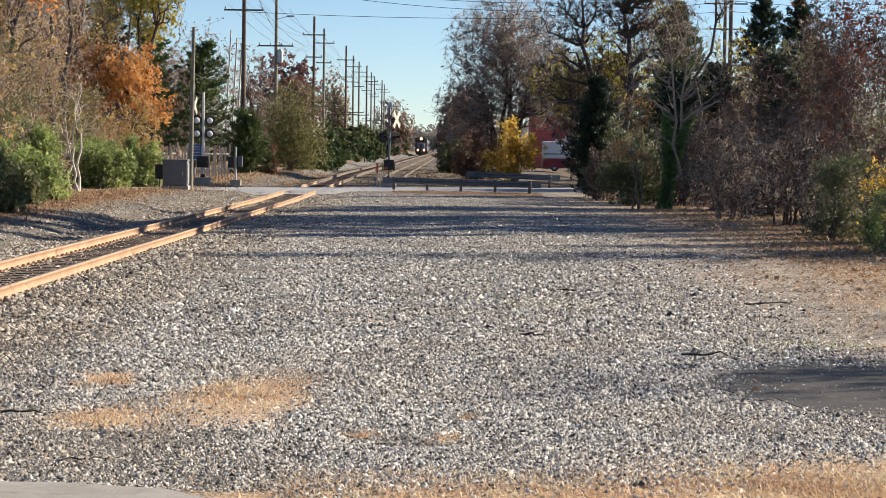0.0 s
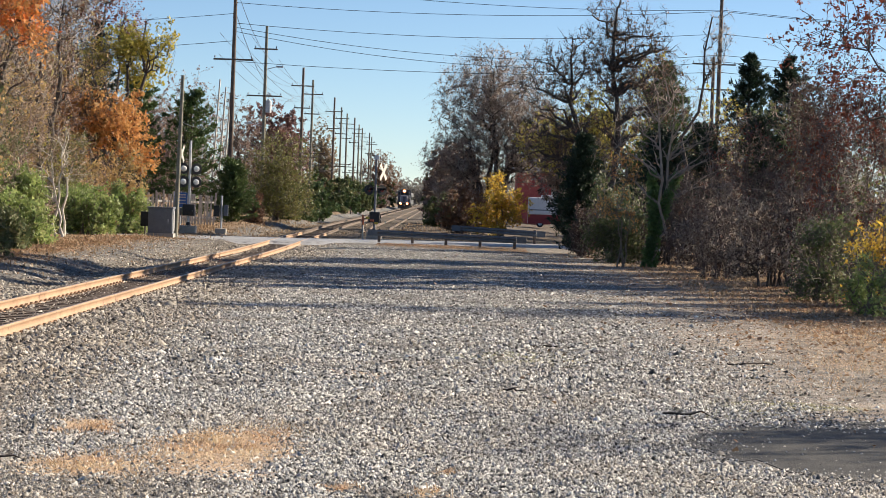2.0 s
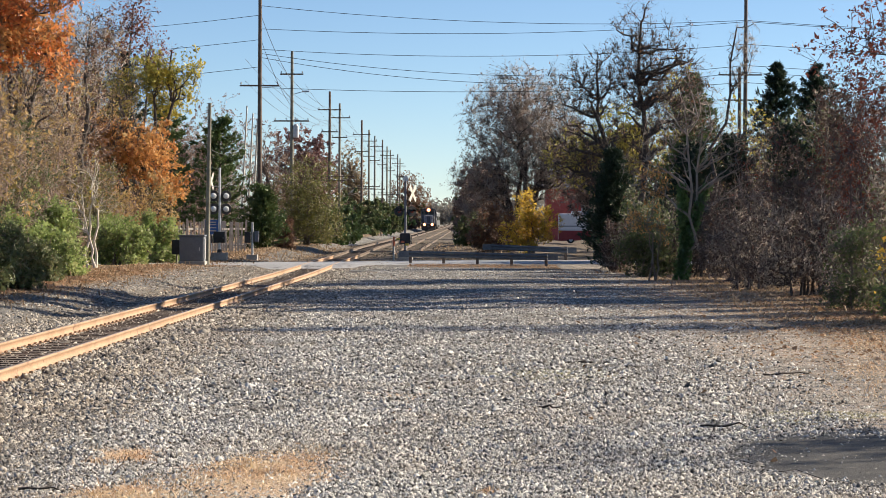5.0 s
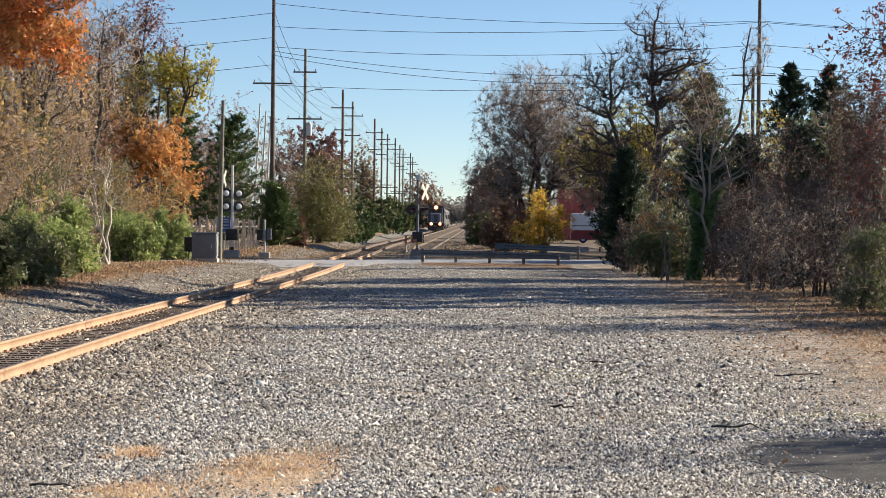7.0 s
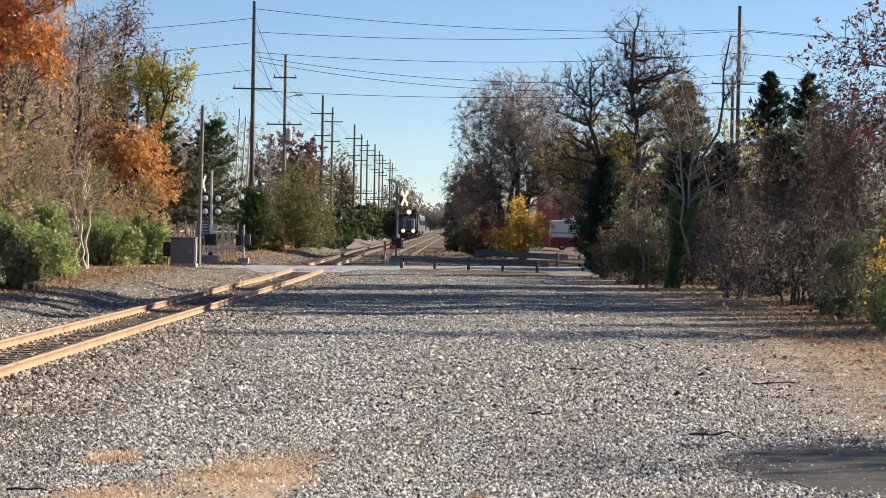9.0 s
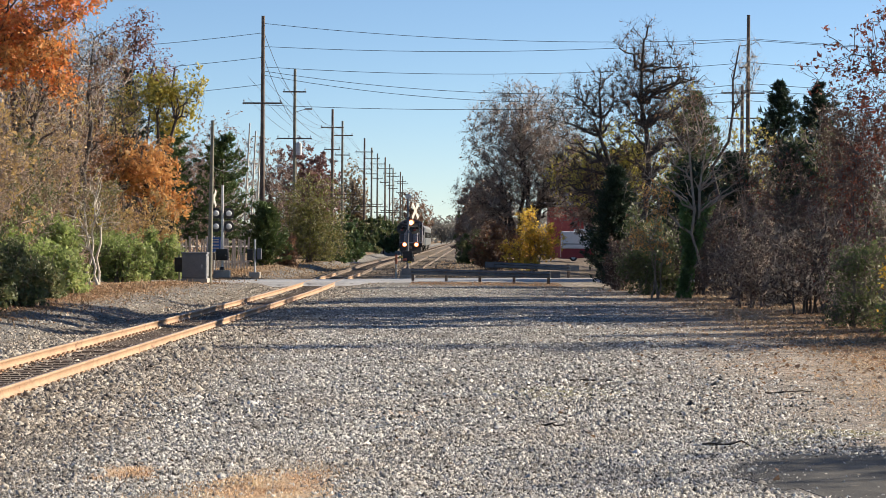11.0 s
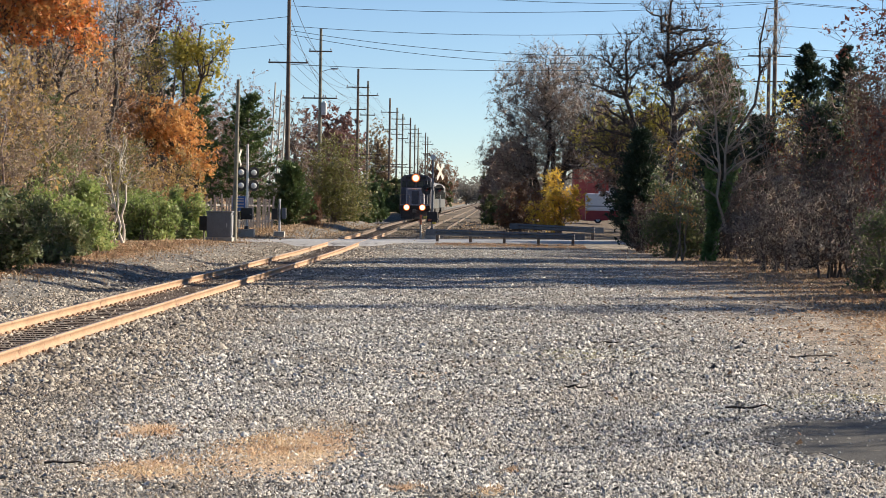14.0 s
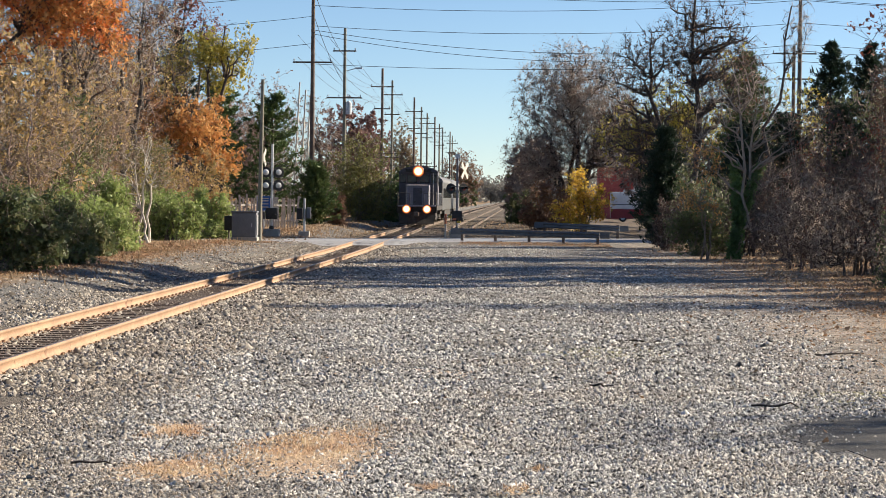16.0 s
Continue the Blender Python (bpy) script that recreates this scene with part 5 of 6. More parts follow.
for k, (px, py, h, w, m) in enumerate(((-22.5, 192, 13.5, 3.6, L_BROWN), (-20.5, 215, 12.5, 3.4, L_BROWN), (-23.2, 127, 8.5, 2.6, L_ORANGE), (-24, 122, 13, 4, L_RUSSET), (-22.5, 104, 12, 4, L_TAN), (-20, 80, 9.8, 3.6, L_TAN), (-26, 142, 14.5, 4, L_BROWN), (-21.5, 90, 11, 3.4, L_TAN), (-27, 165, 13, 5, L_TAN), (20, 120, 9, 4, L_DULL), (24, 100, 9.5, 4.5, L_RUSSET), (17, 140, 10.5, 4.5, L_OLIVE), (18, 180, 10, 4.5, L_BROWN), (30, 140, 11, 5, L_DULL), (22, 75, 9.5, 4.2, L_RUSSET), (20.5, 55, 10, 4.2, L_DULL))):
    tree("woodland_tree", "brown woodland tree behind the thicket", px, py, [(0, 0, h * 0.55, w, w * 0.8, h * 0.46), (w * 0.4, 0, h * 0.35, w * 0.7, w * 0.7, h * 0.36)], m, M_BARK, 200 + k, 0.18, 4, 24, 150, 2600, 6500, 0.12, 0.8, twig_r=0.013, twig_mat=M_TWIG, plain=True, group="woodland trees", stem_spread=0.5)
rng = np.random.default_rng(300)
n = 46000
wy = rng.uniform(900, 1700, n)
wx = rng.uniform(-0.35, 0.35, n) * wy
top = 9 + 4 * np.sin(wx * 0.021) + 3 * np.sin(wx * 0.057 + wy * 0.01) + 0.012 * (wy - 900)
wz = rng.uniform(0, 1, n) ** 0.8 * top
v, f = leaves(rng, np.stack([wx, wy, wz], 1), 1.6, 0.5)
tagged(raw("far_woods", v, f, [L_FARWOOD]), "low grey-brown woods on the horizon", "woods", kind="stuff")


# ---- utility poles and wires ----
def utility_pole(x, y, height, r, arms, mat, label, group="utility poles along the track", tilt=0.0):
    base = empty("utility_pole", x, y, ground_z(x, y))
    base.matrix_basis = base.matrix_basis @ pose(0, 0, 0, 0, tilt, 0)
    tagged(base, label, "utility pole", group)
    part("pole", rod((0, 0, -0.1), (0, 0, height), r, r * 0.62, 14), mat, base, smooth=False)
    for z, half, kit in arms:
        arm = part("crossarm", box(-half, half, -0.17 - r, -0.06 - r, z - 0.06, z + 0.06, 0.01), M_POLE, base)
        for u in np.linspace(-half + 0.1, half - 0.1, kit):
            bm = rod((u, -0.11 - r, z + 0.06), (u, -0.11 - r, z + 0.14), 0.02, sides=8)
            rod((u, -0.11 - r, z + 0.12), (u, -0.11 - r, z + 0.26), 0.055, 0.04, 10, bm)
            part("insulator", bm, M_GREYPAINT, arm)
    return base


def wire(p, q, sag, r=0.018, mat=None):
    p, q = Vector(p), Vector(q)
    c = bpy.data.curves.new("wire", "CURVE")
    c.dimensions, c.bevel_depth, c.bevel_resolution = "3D", r, 1
    s = c.splines.new("POLY")
    n = 22
    s.points.add(n)
    for i in range(n + 1):
        u = i / n
        s.points[i].co = (*(p.lerp(q, u) - Vector((0, 0, sag * 4 * u * (1 - u)))), 1)
    c.materials.append(mat or M_WIRE)
    return tagged(new("wire", c), "thin black overhead wire between poles", "wire", "overhead wires")


POLES_A = [(-15.42, 158), (-15.2, 234), (-15.2, 304), (-15.2, 377), (-15.2, 458)]
POLES_B = [(-15.2, 184), (-15.2, 252), (-15.2, 326), (-15.2, 398), (-15.2, 473), (-15.2, 346), (-15.2, 415)]
for k, (px, py) in enumerate(POLES_A):
    utility_pole(px, py, 18.4 if k == 0 else 16.0, 0.2, [(11.95, 1.45, 2)] if k == 0 else [(14.0, 1.25, 3), (11.6, 0.9, 2), (6.3, 1.9, 4)], M_POLE, "tall brown wooden utility pole with crossarms")
for k, (px, py) in enumerate(POLES_B):
    utility_pole(px, py, 16.6 if k == 0 else 15.6, 0.19, [(14.6, 1.0, 2), (10.6, 1.5, 4)] if k == 0 else [(13.9, 1.25, 3), (11.6, 0.9, 2), (7.0, 1.7, 4)], M_GREYPOLE, "weathered grey utility pole with crossarms")
lamp_pole = [o for o in scene.objects if o.name.startswith("utility_pole")][len(POLES_A)]
bm = rod((0.1, 0, 12.9), (1.0, 0, 13.15), 0.03, sides=8)
box(0.9, 1.5, -0.12, 0.12, 13.08, 13.22, 0.03, bm)
part("street_light", bm, M_GALV, lamp_pole, "grey cobra-head street light")
bm = rod((-0.1, 0, 8.0), (-1.1, 0, 8.25), 0.03, sides=8)
box(-1.65, -1.0, -0.12, 0.12, 8.18, 8.32, 0.03, bm)
part("street_light", bm, M_GALV, lamp_pole, "grey cobra-head street light")
bm = rod((0.35, 0, 9.2), (0.35, 0, 10.2), 0.27, 0.27, 16)
rod((0.35, 0, 10.2), (0.35, 0, 10.35), 0.2, 0.1, 12, bm)
part("transformer", bm, M_GALV, lamp_pole, "grey can transformer")
utility_pole(20.9, 163, 19.4, 0.2, [], M_POLE, "tall brown wooden utility pole", "poles behind the thicket")
utility_pole(23.6, 188, 15.9, 0.22, [(15.2, 1.9, 4), (13.0, 1.4, 2)], M_POLE, "brown pole with a double crossarm", "poles behind the thicket")
utility_pole(-12.62, 103.4, 7.85, 0.125, [], M_GREYPOLE, "bare leaning grey-green wooden pole beside the cabinet", "roadside poles", 0.9)
utility_pole(-20.6, 135, 5.6, 0.1, [], M_POLE, "short brown wooden pole behind the fence", "roadside poles")
for k, (dx, h) in enumerate(((0, 11.0), (0.5, 10.4), (0.9, 10.0))):
    utility_pole(-17.9 + dx, 168, h, 0.09, [], M_PALEPOLE, "slender pale silvered pole", "slender poles", 2.6)
for line, zs, offs in ((POLES_A, (14.2, 12.6, 6.5), (-1.1, 0.0, 1.1)), (POLES_B[:5], (14.0, 8.8), (-1.1, 1.1))):
    for (x0, y0), (x1, y1) in zip(line, line[1:]):
        for z in zs:
            for o in offs:
                wire((x0 + o, y0, z), (x1 + o, y1, z), 0.9, 0.013)
for z0, z1, sag in ((18.1, 17.6, 0.7), (16.4, 17.5, 0.6), (14.9, 15.8, 0.7), (14.6, 14.2, 1.2), (14.3, 13.7, 1.4), (12.1, 12.9, 0.5)):
    wire((-15.42, 158, z0), (20.9, 163, z1), sag, 0.02)
    wire((20.9, 163, z1), (90, 168, z1 + 0.5), 1.2, 0.02)
for z0, z1 in ((17.4, 15.6), (15.6, 14.2), (13.6, 12.2)):
    wire((-15.42, 158, z0), (-60, 150, z1), 1.2, 0.02)
for z0, z1 in ((17.6, 15.8), (15.8, 13.5)):
    wire((-15.42, 158, z0), (-15.2, 184, z1 - 1.5), 0.5, 0.02)
for z in (7.0, 5.2):
    wire((-12.55, 103.4, z - 1.2), (-17.5, 168, z + 1.5), 0.6, 0.016)


# ---- crossing signals ----
def disc(centre, way, r, depth, bm=None, sides=20):
    c, w = Vector(centre), Vector(way).normalized()
    return rod(c - w * depth / 2, c + w * depth / 2, r, r, sides, bm)


def flasher(parent, x, z, facing, y=0.0):
    """A crossing flasher: black round background, hood and red lens."""
    w = Vector(facing).normalized()
    side = w.cross(Vector((0, 0, 1)))
    c = Vector((x, y, z))
    bm = disc(c, w, 0.30, 0.025)
    unit = part("flasher", bm, M_BLACK, parent)
    bm = rod(c - w * 0.22, c - w * 0.1, 0.07, 0.14, 16)
    rod(c - w * 0.1, c - w * 0.01, 0.14, 0.16, 16, bm)
    part("housing", bm, M_LAMPBACK, unit)
    part("lens", disc(c + w * 0.02, w, 0.11, 0.03), M_REDLENS, unit)
    bm = bmesh.new()
    n = 14
    rows = []
    for d in (0.012, 0.30):
        rows.append([bm.verts.new(c + w * (d if i not in (0, n) else d * 0.7) + side * math.cos(math.pi * i / n) * 0.125 + Vector((0, 0, math.sin(math.pi * i / n) * 0.125))) for i in range(n + 1)])
    for i in range(n):
        bm.faces.new((rows[0][i], rows[0][i + 1], rows[1][i + 1], rows[1][i]))
    hood = part("hood", bm, M_BLACK, unit)
    mod = hood.modifiers.new("thick", "SOLIDIFY")
    mod.thickness = 0.006
    return unit


def blade(parent, z, turn, y, x=0.0):
    """The two crossed boards of a crossbuck."""
    for s in (-1, 1):
        m = Matrix.Translation((x, y + s * 0.012, z)) @ pose(0, 0, 0, 0, 0, turn) @ pose(0, 0, 0, 0, s * 45, 0)
        bm = box(-0.60, 0.60, -0.006, 0.006, -0.115, 0.115, 0.003)
        bmesh.ops.transform(bm, matrix=m, verts=bm.verts)
        part("crossbuck_board", bm, M_WHITE, parent, "white crossbuck board")


def signal_mast(x, y, height, facing, label, gate=True, buck_turn=0.0, arm_way=1.0, cross_x=0.3, spread=0.36, lights=((2.8, 1.0),), bell=True, mast_mat=None):
    base = empty("crossing_signal", x, y, ground_z(x, y))
    tagged(base, label, "crossing signal", "crossing signals")
    bm = box(-0.42, 0.42, -0.42, 0.42, -0.2, 0.42, 0.03)
    part("foundation", bm, M_CONCRETE, base)
    part("mast", rod((0, 0, 0.4), (0, 0, height), 0.075, 0.065, 14), mast_mat or M_GALV, base)
    bm = rod((0, 0, 0.4), (0, 0, 0.6), 0.16, 0.10, 14)
    part("mast_base", bm, M_BLACK, base)
    bm = disc((0, 0, height + 0.1), (0, 1, 0), 0.16, 0.12)
    rod((0, 0, height), (0, 0, height + 0.05), 0.1, 0.1, 12, bm)
    if bell:
        part("bell", bm, M_GALV, base, "round warning bell")
    blade(base, height - 0.72, buck_turn, -0.1, cross_x)
    side = Vector(facing).normalized().cross(Vector((0, 0, 1)))
    for z, grow in lights:
        bm = rod(-spread * side + Vector((0, 0, z + 0.12)), spread * side + Vector((0, 0, z + 0.12)), 0.035, sides=10)
        part("light_arm", bm, M_BLACK, base)
        for s in (-1, 1):
            p = side * s * spread
            flasher(base, p.x, z, facing, p.y)
    if gate:
        bm = box(-0.3, 0.3, -0.22, 0.22, 0.95, 1.55, 0.04)
        part("gate_machine", bm, M_BLACK, base, "dark gate mechanism box")
        for s in (-0.36, 0.33):
            part("counterweight", box(s - 0.03, s + 0.03, -0.5 * arm_way - 0.25, -0.5 * arm_way + 0.25, 0.95, 1.35, 0.02), M_BLACK, base)
        bm = rod((0.33, 0.4 * arm_way, 1.1), (0.3, -1.4 * arm_way, 1.25), 0.03, 0.03, 8)
        part("gate_support", bm, M_BLACK, base)
    return base


signal_mast(-3.62, 122.5, 4.55, (0.5, -0.85, 0), "grey crossing signal mast with crossbuck, flashers and gate machine", True, 67, -1.0, 0.42, 0.42, mast_mat=M_GREYPAINT)
gate_post = empty("marker_post", -3.62 - 0.62, 121.5, ground_z(-4.2, 121.5))
tagged(gate_post, "slim white post with a red reflective top", "marker post")
part("post", rod((0, 0, -0.1), (0, 0, 0.8), 0.055, sides=10), M_WHITE, gate_post)
part("reflector", box(-0.06, 0.06, -0.03, 0.03, 0.8, 1.35, 0.01), M_REDSTRIPE, gate_post, "faded red reflective strip")
for k, (dx, dz) in enumerate(((0.25, 1.15), (0.5, 1.0), (0.75, 0.85))):
    part("stripe", box(dx - 0.1, dx + 0.1, -0.03, 0.03, dz, dz + 0.12, 0.01), M_REDSTRIPE if k % 2 else M_YELLOWSIGN, gate_post)
signal_mast(-13.3, 114.5, 4.95, (-0.45, 0.9, 0), "silver crossing signal mast with crossbuck seen edge-on", True, 80, 1.0, -0.45, 0.36, ((3.45, 1.0), (2.75, 0.8)), False)
small = empty("gate_mast", -11.9, 118, ground_z(-11.9, 118))
tagged(small, "short dark gate mast with relay boxes", "gate mast")
part("post", rod((0, 0, -0.1), (0, 0, 2.1), 0.06, sides=12), M_GALV, small)
part("relay_box", box(-0.42, -0.1, -0.16, 0.16, 0.95, 1.55, 0.03), M_BLACK, small)
part("relay_box", box(0.12, 0.36, -0.14, 0.14, 1.0, 1.6, 0.03), M_GREYPAINT, small)
part("foundation", box(-0.3, 0.3, -0.3, 0.3, -0.2, 0.3, 0.03), M_CONCRETE, small)

cabinet = empty("signal_cabinet", -13.2, 102.4, ground_z(-13.2, 102.4))
tagged(cabinet, "grey steel relay cabinet on a concrete base", "cabinet")
part("foundation", box(-0.62, 0.66, -0.5, 0.5, -0.2, 0.24, 0.02), M_CONCRETE, cabinet)
part("body", box(-0.56, 0.60, -0.42, 0.42, 0.24, 1.42, 0.02), M_GREYPAINT, cabinet)
part("lid", box(-0.60, 0.64, -0.47, 0.47, 1.42, 1.49, 0.02), M_GREYPAINT, cabinet)
door = part("door", box(-0.52, 0.56, -0.445, -0.42, 0.29, 1.37, 0.008), M_GREYPAINT, cabinet)
part("handle", box(0.38, 0.42, -0.475, -0.445, 0.72, 0.92, 0.006), M_GALV, door, "metal door handle")
# Bright sheet added where the sun lights the cabinet's narrow side.
part("vent", box(0.60, 0.63, -0.25, 0.25, 0.35, 1.3, 0.008), M_ALU, cabinet, "bright side panel standing in for sunlight")
side_box = empty("meter_box", -14.05, 103.2, ground_z(-14.05, 103.2))
tagged(side_box, "dark meter box on a short post", "meter box")
part("post", rod((0, 0, -0.1), (0, 0, 1.3), 0.05), M_GREYPOLE, side_box)
part("box", box(-0.22, 0.2, -0.14, 0.14, 0.55, 1.25, 0.03), M_BLACK, side_box)
blue = empty("blue_sign", -14.15, 118, ground_z(-14.1, 118))
tagged(blue, "blue emergency notification sign on a post", "sign")
part("post", rod((0, 0, -0.1), (0, 0, 2.1), 0.03), M_GALV, blue)
panel = part("panel", box(-0.36, 0.36, -0.045, -0.03, 1.25, 2.05, 0.005), M_BLUE, blue)
for z in (1.45, 1.62, 1.79, 1.92):
    part("lettering_bar", box(-0.26, 0.26, -0.05, -0.046, z - 0.03, z + 0.03), M_WHITE, panel)

# ---- fence of uneven boards ----
fence = empty("board_fence", 0, 0, 0)
tagged(fence, "old silvered wooden board fence, uneven and gappy", "fence")
board = box(-0.065, 0.065, -0.012, 0.012, 0.0, 1.0, 0.006)
me_board = bpy.data.meshes.new("board")
board.to_mesh(me_board)
board.free()
me_board.materials.append(M_FENCE)
rng_f = random.Random(5)
fx = -19.2
while fx < -14.6:
    h = rng_f.uniform(1.85, 2.15)
    o = new("board", me_board)
    o.parent = fence
    fy = 134 + (fx + 19.2) * 1.3
    o.matrix_basis = pose(fx, fy, ground_z(fx, fy), rng_f.uniform(-2, 2), rng_f.uniform(-4, 4), rng_f.uniform(-9, 9)) @ Matrix.Diagonal((rng_f.uniform(0.7, 1.2), 1, h, 1))
    fx += rng_f.uniform(0.125, 0.185)
for z in (0.5, 1.5):
    g = ground_z(-15, 138)
    part("rail_board", prism([(-0.03, -0.05), (0.0, -0.05), (0.0, 0.05), (-0.03, 0.05)], (-19.2, 134.05, g + z), (-14.6, 134.05 + 4.6 * 1.3, g + z)), M_FENCE, fence)

# ---- guard rails ----
WBEAM = [(0.0, -0.155), (0.03, -0.155), (0.08, -0.10), (0.08, -0.06), (0.02, -0.02), (0.02, 0.02), (0.08, 0.06), (0.08, 0.10), (0.03, 0.155), (0.0, 0.155), (0.05, 0.10), (0.05, 0.06), (-0.01, 0.02), (-0.01, -0.02), (0.05, -0.06), (0.05, -0.10)]


def guard_rail(p, q, n, top0, top1, label, end_block=True):
    base = empty("guard_rail", 0, 0, 0)
    tagged(base, label, "guard rail", "guard rails")
    p, q = Vector(p), Vector(q)
    a, b2 = p.copy(), q.copy()
    a.z, b2.z = ground_z(p.x, p.y) + top0 - 0.155, ground_z(q.x, q.y) + top1 - 0.155
    part("beam", prism(WBEAM, a, b2), M_GUARD, base)
    for i in range(n):
        c = a.lerp(b2, (i + 0.05) / (n - 0.9))
        g = ground_z(c.x, c.y)
        part("post", box(c.x - 0.075, c.x + 0.075, c.y - 0.02, c.y + 0.14, g - 0.2, c.z + 0.2, 0.01), M_POLE, base)
    if end_block:
        w = (b2 - a).normalized()
        for s, c in ((-1, a), (1, b2)):
            part("end_piece", box(c.x + (-0.5 if s < 0 else 0), c.x + (0 if s < 0 else 0.5), c.y - 0.09, c.y - 0.06, c.z - 0.16, c.z + 0.16, 0.01), M_GUARD, base)
    return base


guard_rail((-3.1, 111.2, 0), (4.0, 108.4, 0), 5, 0.66, 0.62, "dull galvanised guard rail on wooden posts")
guard_rail((1.3, 123.4, 0), (5.6, 121.5, 0), 3, 0.9, 0.75, "second guard rail across the road")

# ---- parked bus and barn beyond the trees ----
M_BUSWHITE = surface("white_bus_paint", (0.62, 0.64, 0.66), (0.68, 0.69, 0.70), 3, 0.4)
M_BUSRED = surface("dark_red_bus_paint", (0.22, 0.02, 0.03), (0.27, 0.03, 0.035), 3, 0.4)
M_GLASS = surface("dark_window_glass", (0.02, 0.025, 0.03), (0.03, 0.035, 0.04), 3, 0.08)
M_BARN = surface("red_barn_boards", (0.38, 0.08, 0.07), (0.46, 0.11, 0.09), 2, 0.85, 0, 40, 0.4, 0.01)
M_TYRE = surface("tyre_rubber", (0.02, 0.02, 0.02), (0.035, 0.035, 0.035), 9, 0.85)
bus = empty("camper_van", 12.3, 218, 0.1, 0)
tagged(bus, "parked white camper with a dark red lower half", "camper")
part("body", box(-3.2, 3.4, -1.15, 1.15, 1.25, 3.0, 0.16), M_BUSWHITE, bus)
part("lower_body", box(-3.22, 3.42, -1.17, 1.17, 0.35, 1.27, 0.05), M_BUSRED, bus, "dark red lower panels")
part("roof_unit", box(-1.9, -0.6, -0.5, 0.5, 2.98, 3.25, 0.06), M_BUSWHITE, bus)
for wx in (-0.9, 0.6, 2.0):
    part("window", box(wx - 0.32, wx + 0.32, -1.175, -1.13, 2.1, 2.55, 0.03), M_GLASS, bus)
part("stripe", box(-3.1, 3.3, -1.166, -1.14, 1.68, 1.78, 0.0), M_GREYPAINT, bus)
for wx in (-2.0, 2.2):
    wheel = part("wheel", disc((wx, -1.0, 0.36), (0, 1, 0), 0.38, 0.28), M_TYRE, bus)
    part("rim", disc((wx, -1.15, 0.36), (0, 1, 0), 0.2, 0.03), M_GALV, wheel)
barn = empty("red_barn", 13.5, 262, 0.2)
tagged(barn, "red barn with a white corner behind the trees", "barn")
part("wall", box(-4.0, 0.2, 0, 7, -0.3, 6.2, 0.02), M_BARN, barn)
part("corner_board", box(0.2, 2.2, 0.05, 6.9, -0.3, 6.4, 0.02), M_WHITE, barn, "white end wall")
bm = bmesh.new()
rv = [bm.verts.new(p) for p in ((-5.4, -0.4, 6.1), (2.5, -0.4, 6.1), (2.5, 3.5, 8.4), (-5.4, 3.5, 8.4), (2.5, 7.4, 6.1), (-5.4, 7.4, 6.1))]
bm.faces.new((rv[0], rv[1], rv[2], rv[3]))
bm.faces.new((rv[3], rv[2], rv[4], rv[5]))
roof = part("roof", bm, M_GREYPAINT, barn, "grey pitched roof")
roof.modifiers.new("thick", "SOLIDIFY").thickness = 0.12


# ---- the train ----
M_LOCO = surface("faded_grey_loco_paint", (0.075, 0.075, 0.095), (0.10, 0.10, 0.12), 1.5, 0.55, 0.0, 40, 0.1, 0.003, (0.06, 0.055, 0.055))
M_LOCOLIGHT = surface("light_grey_loco_paint", (0.20, 0.20, 0.25), (0.25, 0.25, 0.30), 1.5, 0.55, 0.0, 40, 0.1, 0.003, (0.18, 0.18, 0.19))
M_RAILWHITE = surface("grey_white_handrail_paint", (0.34, 0.34, 0.33), (0.42, 0.42, 0.41), 4, 0.5)
M_UNDER = surface("sooty_underframe", (0.03, 0.028, 0.026), (0.055, 0.05, 0.045), 3, 0.85)
M_COACH = surface("grey_coach_paint", (0.065, 0.066, 0.064), (0.085, 0.086, 0.083), 1.5, 0.5, 0.0, 40, 0.1, 0.003, (0.055, 0.055, 0.05))
M_COACHROOF = surface("dull_coach_roof", (0.12, 0.12, 0.12), (0.16, 0.16, 0.158), 1.5, 0.6)
M_LAMP, t, b = material("headlight_glass_halo", 0.2)
v = coords(t, "Generated")
sp = t.nodes.new("ShaderNodeSeparateXYZ")
t.links.new(v, sp.inputs[0])
dx, dz = maths(t, "SUBTRACT", sp.outputs[0], 0.5), maths(t, "SUBTRACT", sp.outputs[2], 0.5)
d = maths(t, "SQRT", maths(t, "ADD", maths(t, "MULTIPLY", dx, dx), maths(t, "MULTIPLY", dz, dz)))
# Orange falloff on a widened lens paints the lamp's halo into the glass.
core = maths(t, "SUBTRACT", 1.0, ramp(t, d, 0.12, 0.5))
t.links.new(mix_colour(t, core, (1.0, 0.2, 0.05), (1.0, 0.48, 0.2)), b.inputs["Emission Color"])
t.links.new(maths(t, "ADD", maths(t, "MULTIPLY", maths(t, "MULTIPLY", core, core), 9.0), 0.15), b.inputs["Emission Strength"])
b.inputs["Base Color"].default_value = (0.12, 0.08, 0.06, 1)
M_STEEL = surface("dark_steel", (0.12, 0.11, 0.10), (0.18, 0.165, 0.15), 4, 0.5, 0.7)


def bogie(parent, y, name="truck", axles=(-1.35, 1.35)):
    tr = part(name, box(-1.15, 1.15, y - 2.0, y + 2.0, 0.45, 0.8, 0.08), M_UNDER, parent)
    for ay in axles:
        for s in (-1, 1):
            bm = disc((s * 0.75, y + ay, 0.5), (1, 0, 0), 0.5, 0.13)
            disc((s * 0.68, y + ay, 0.5), (1, 0, 0), 0.535, 0.03, bm)
            part("wheel", bm, M_STEEL, tr)
            part("journal_box", box(s * 1.06 - 0.13, s * 1.06 + 0.13, y + ay - 0.2, y + ay + 0.2, 0.35, 0.72, 0.04), M_UNDER, tr)
    return tr


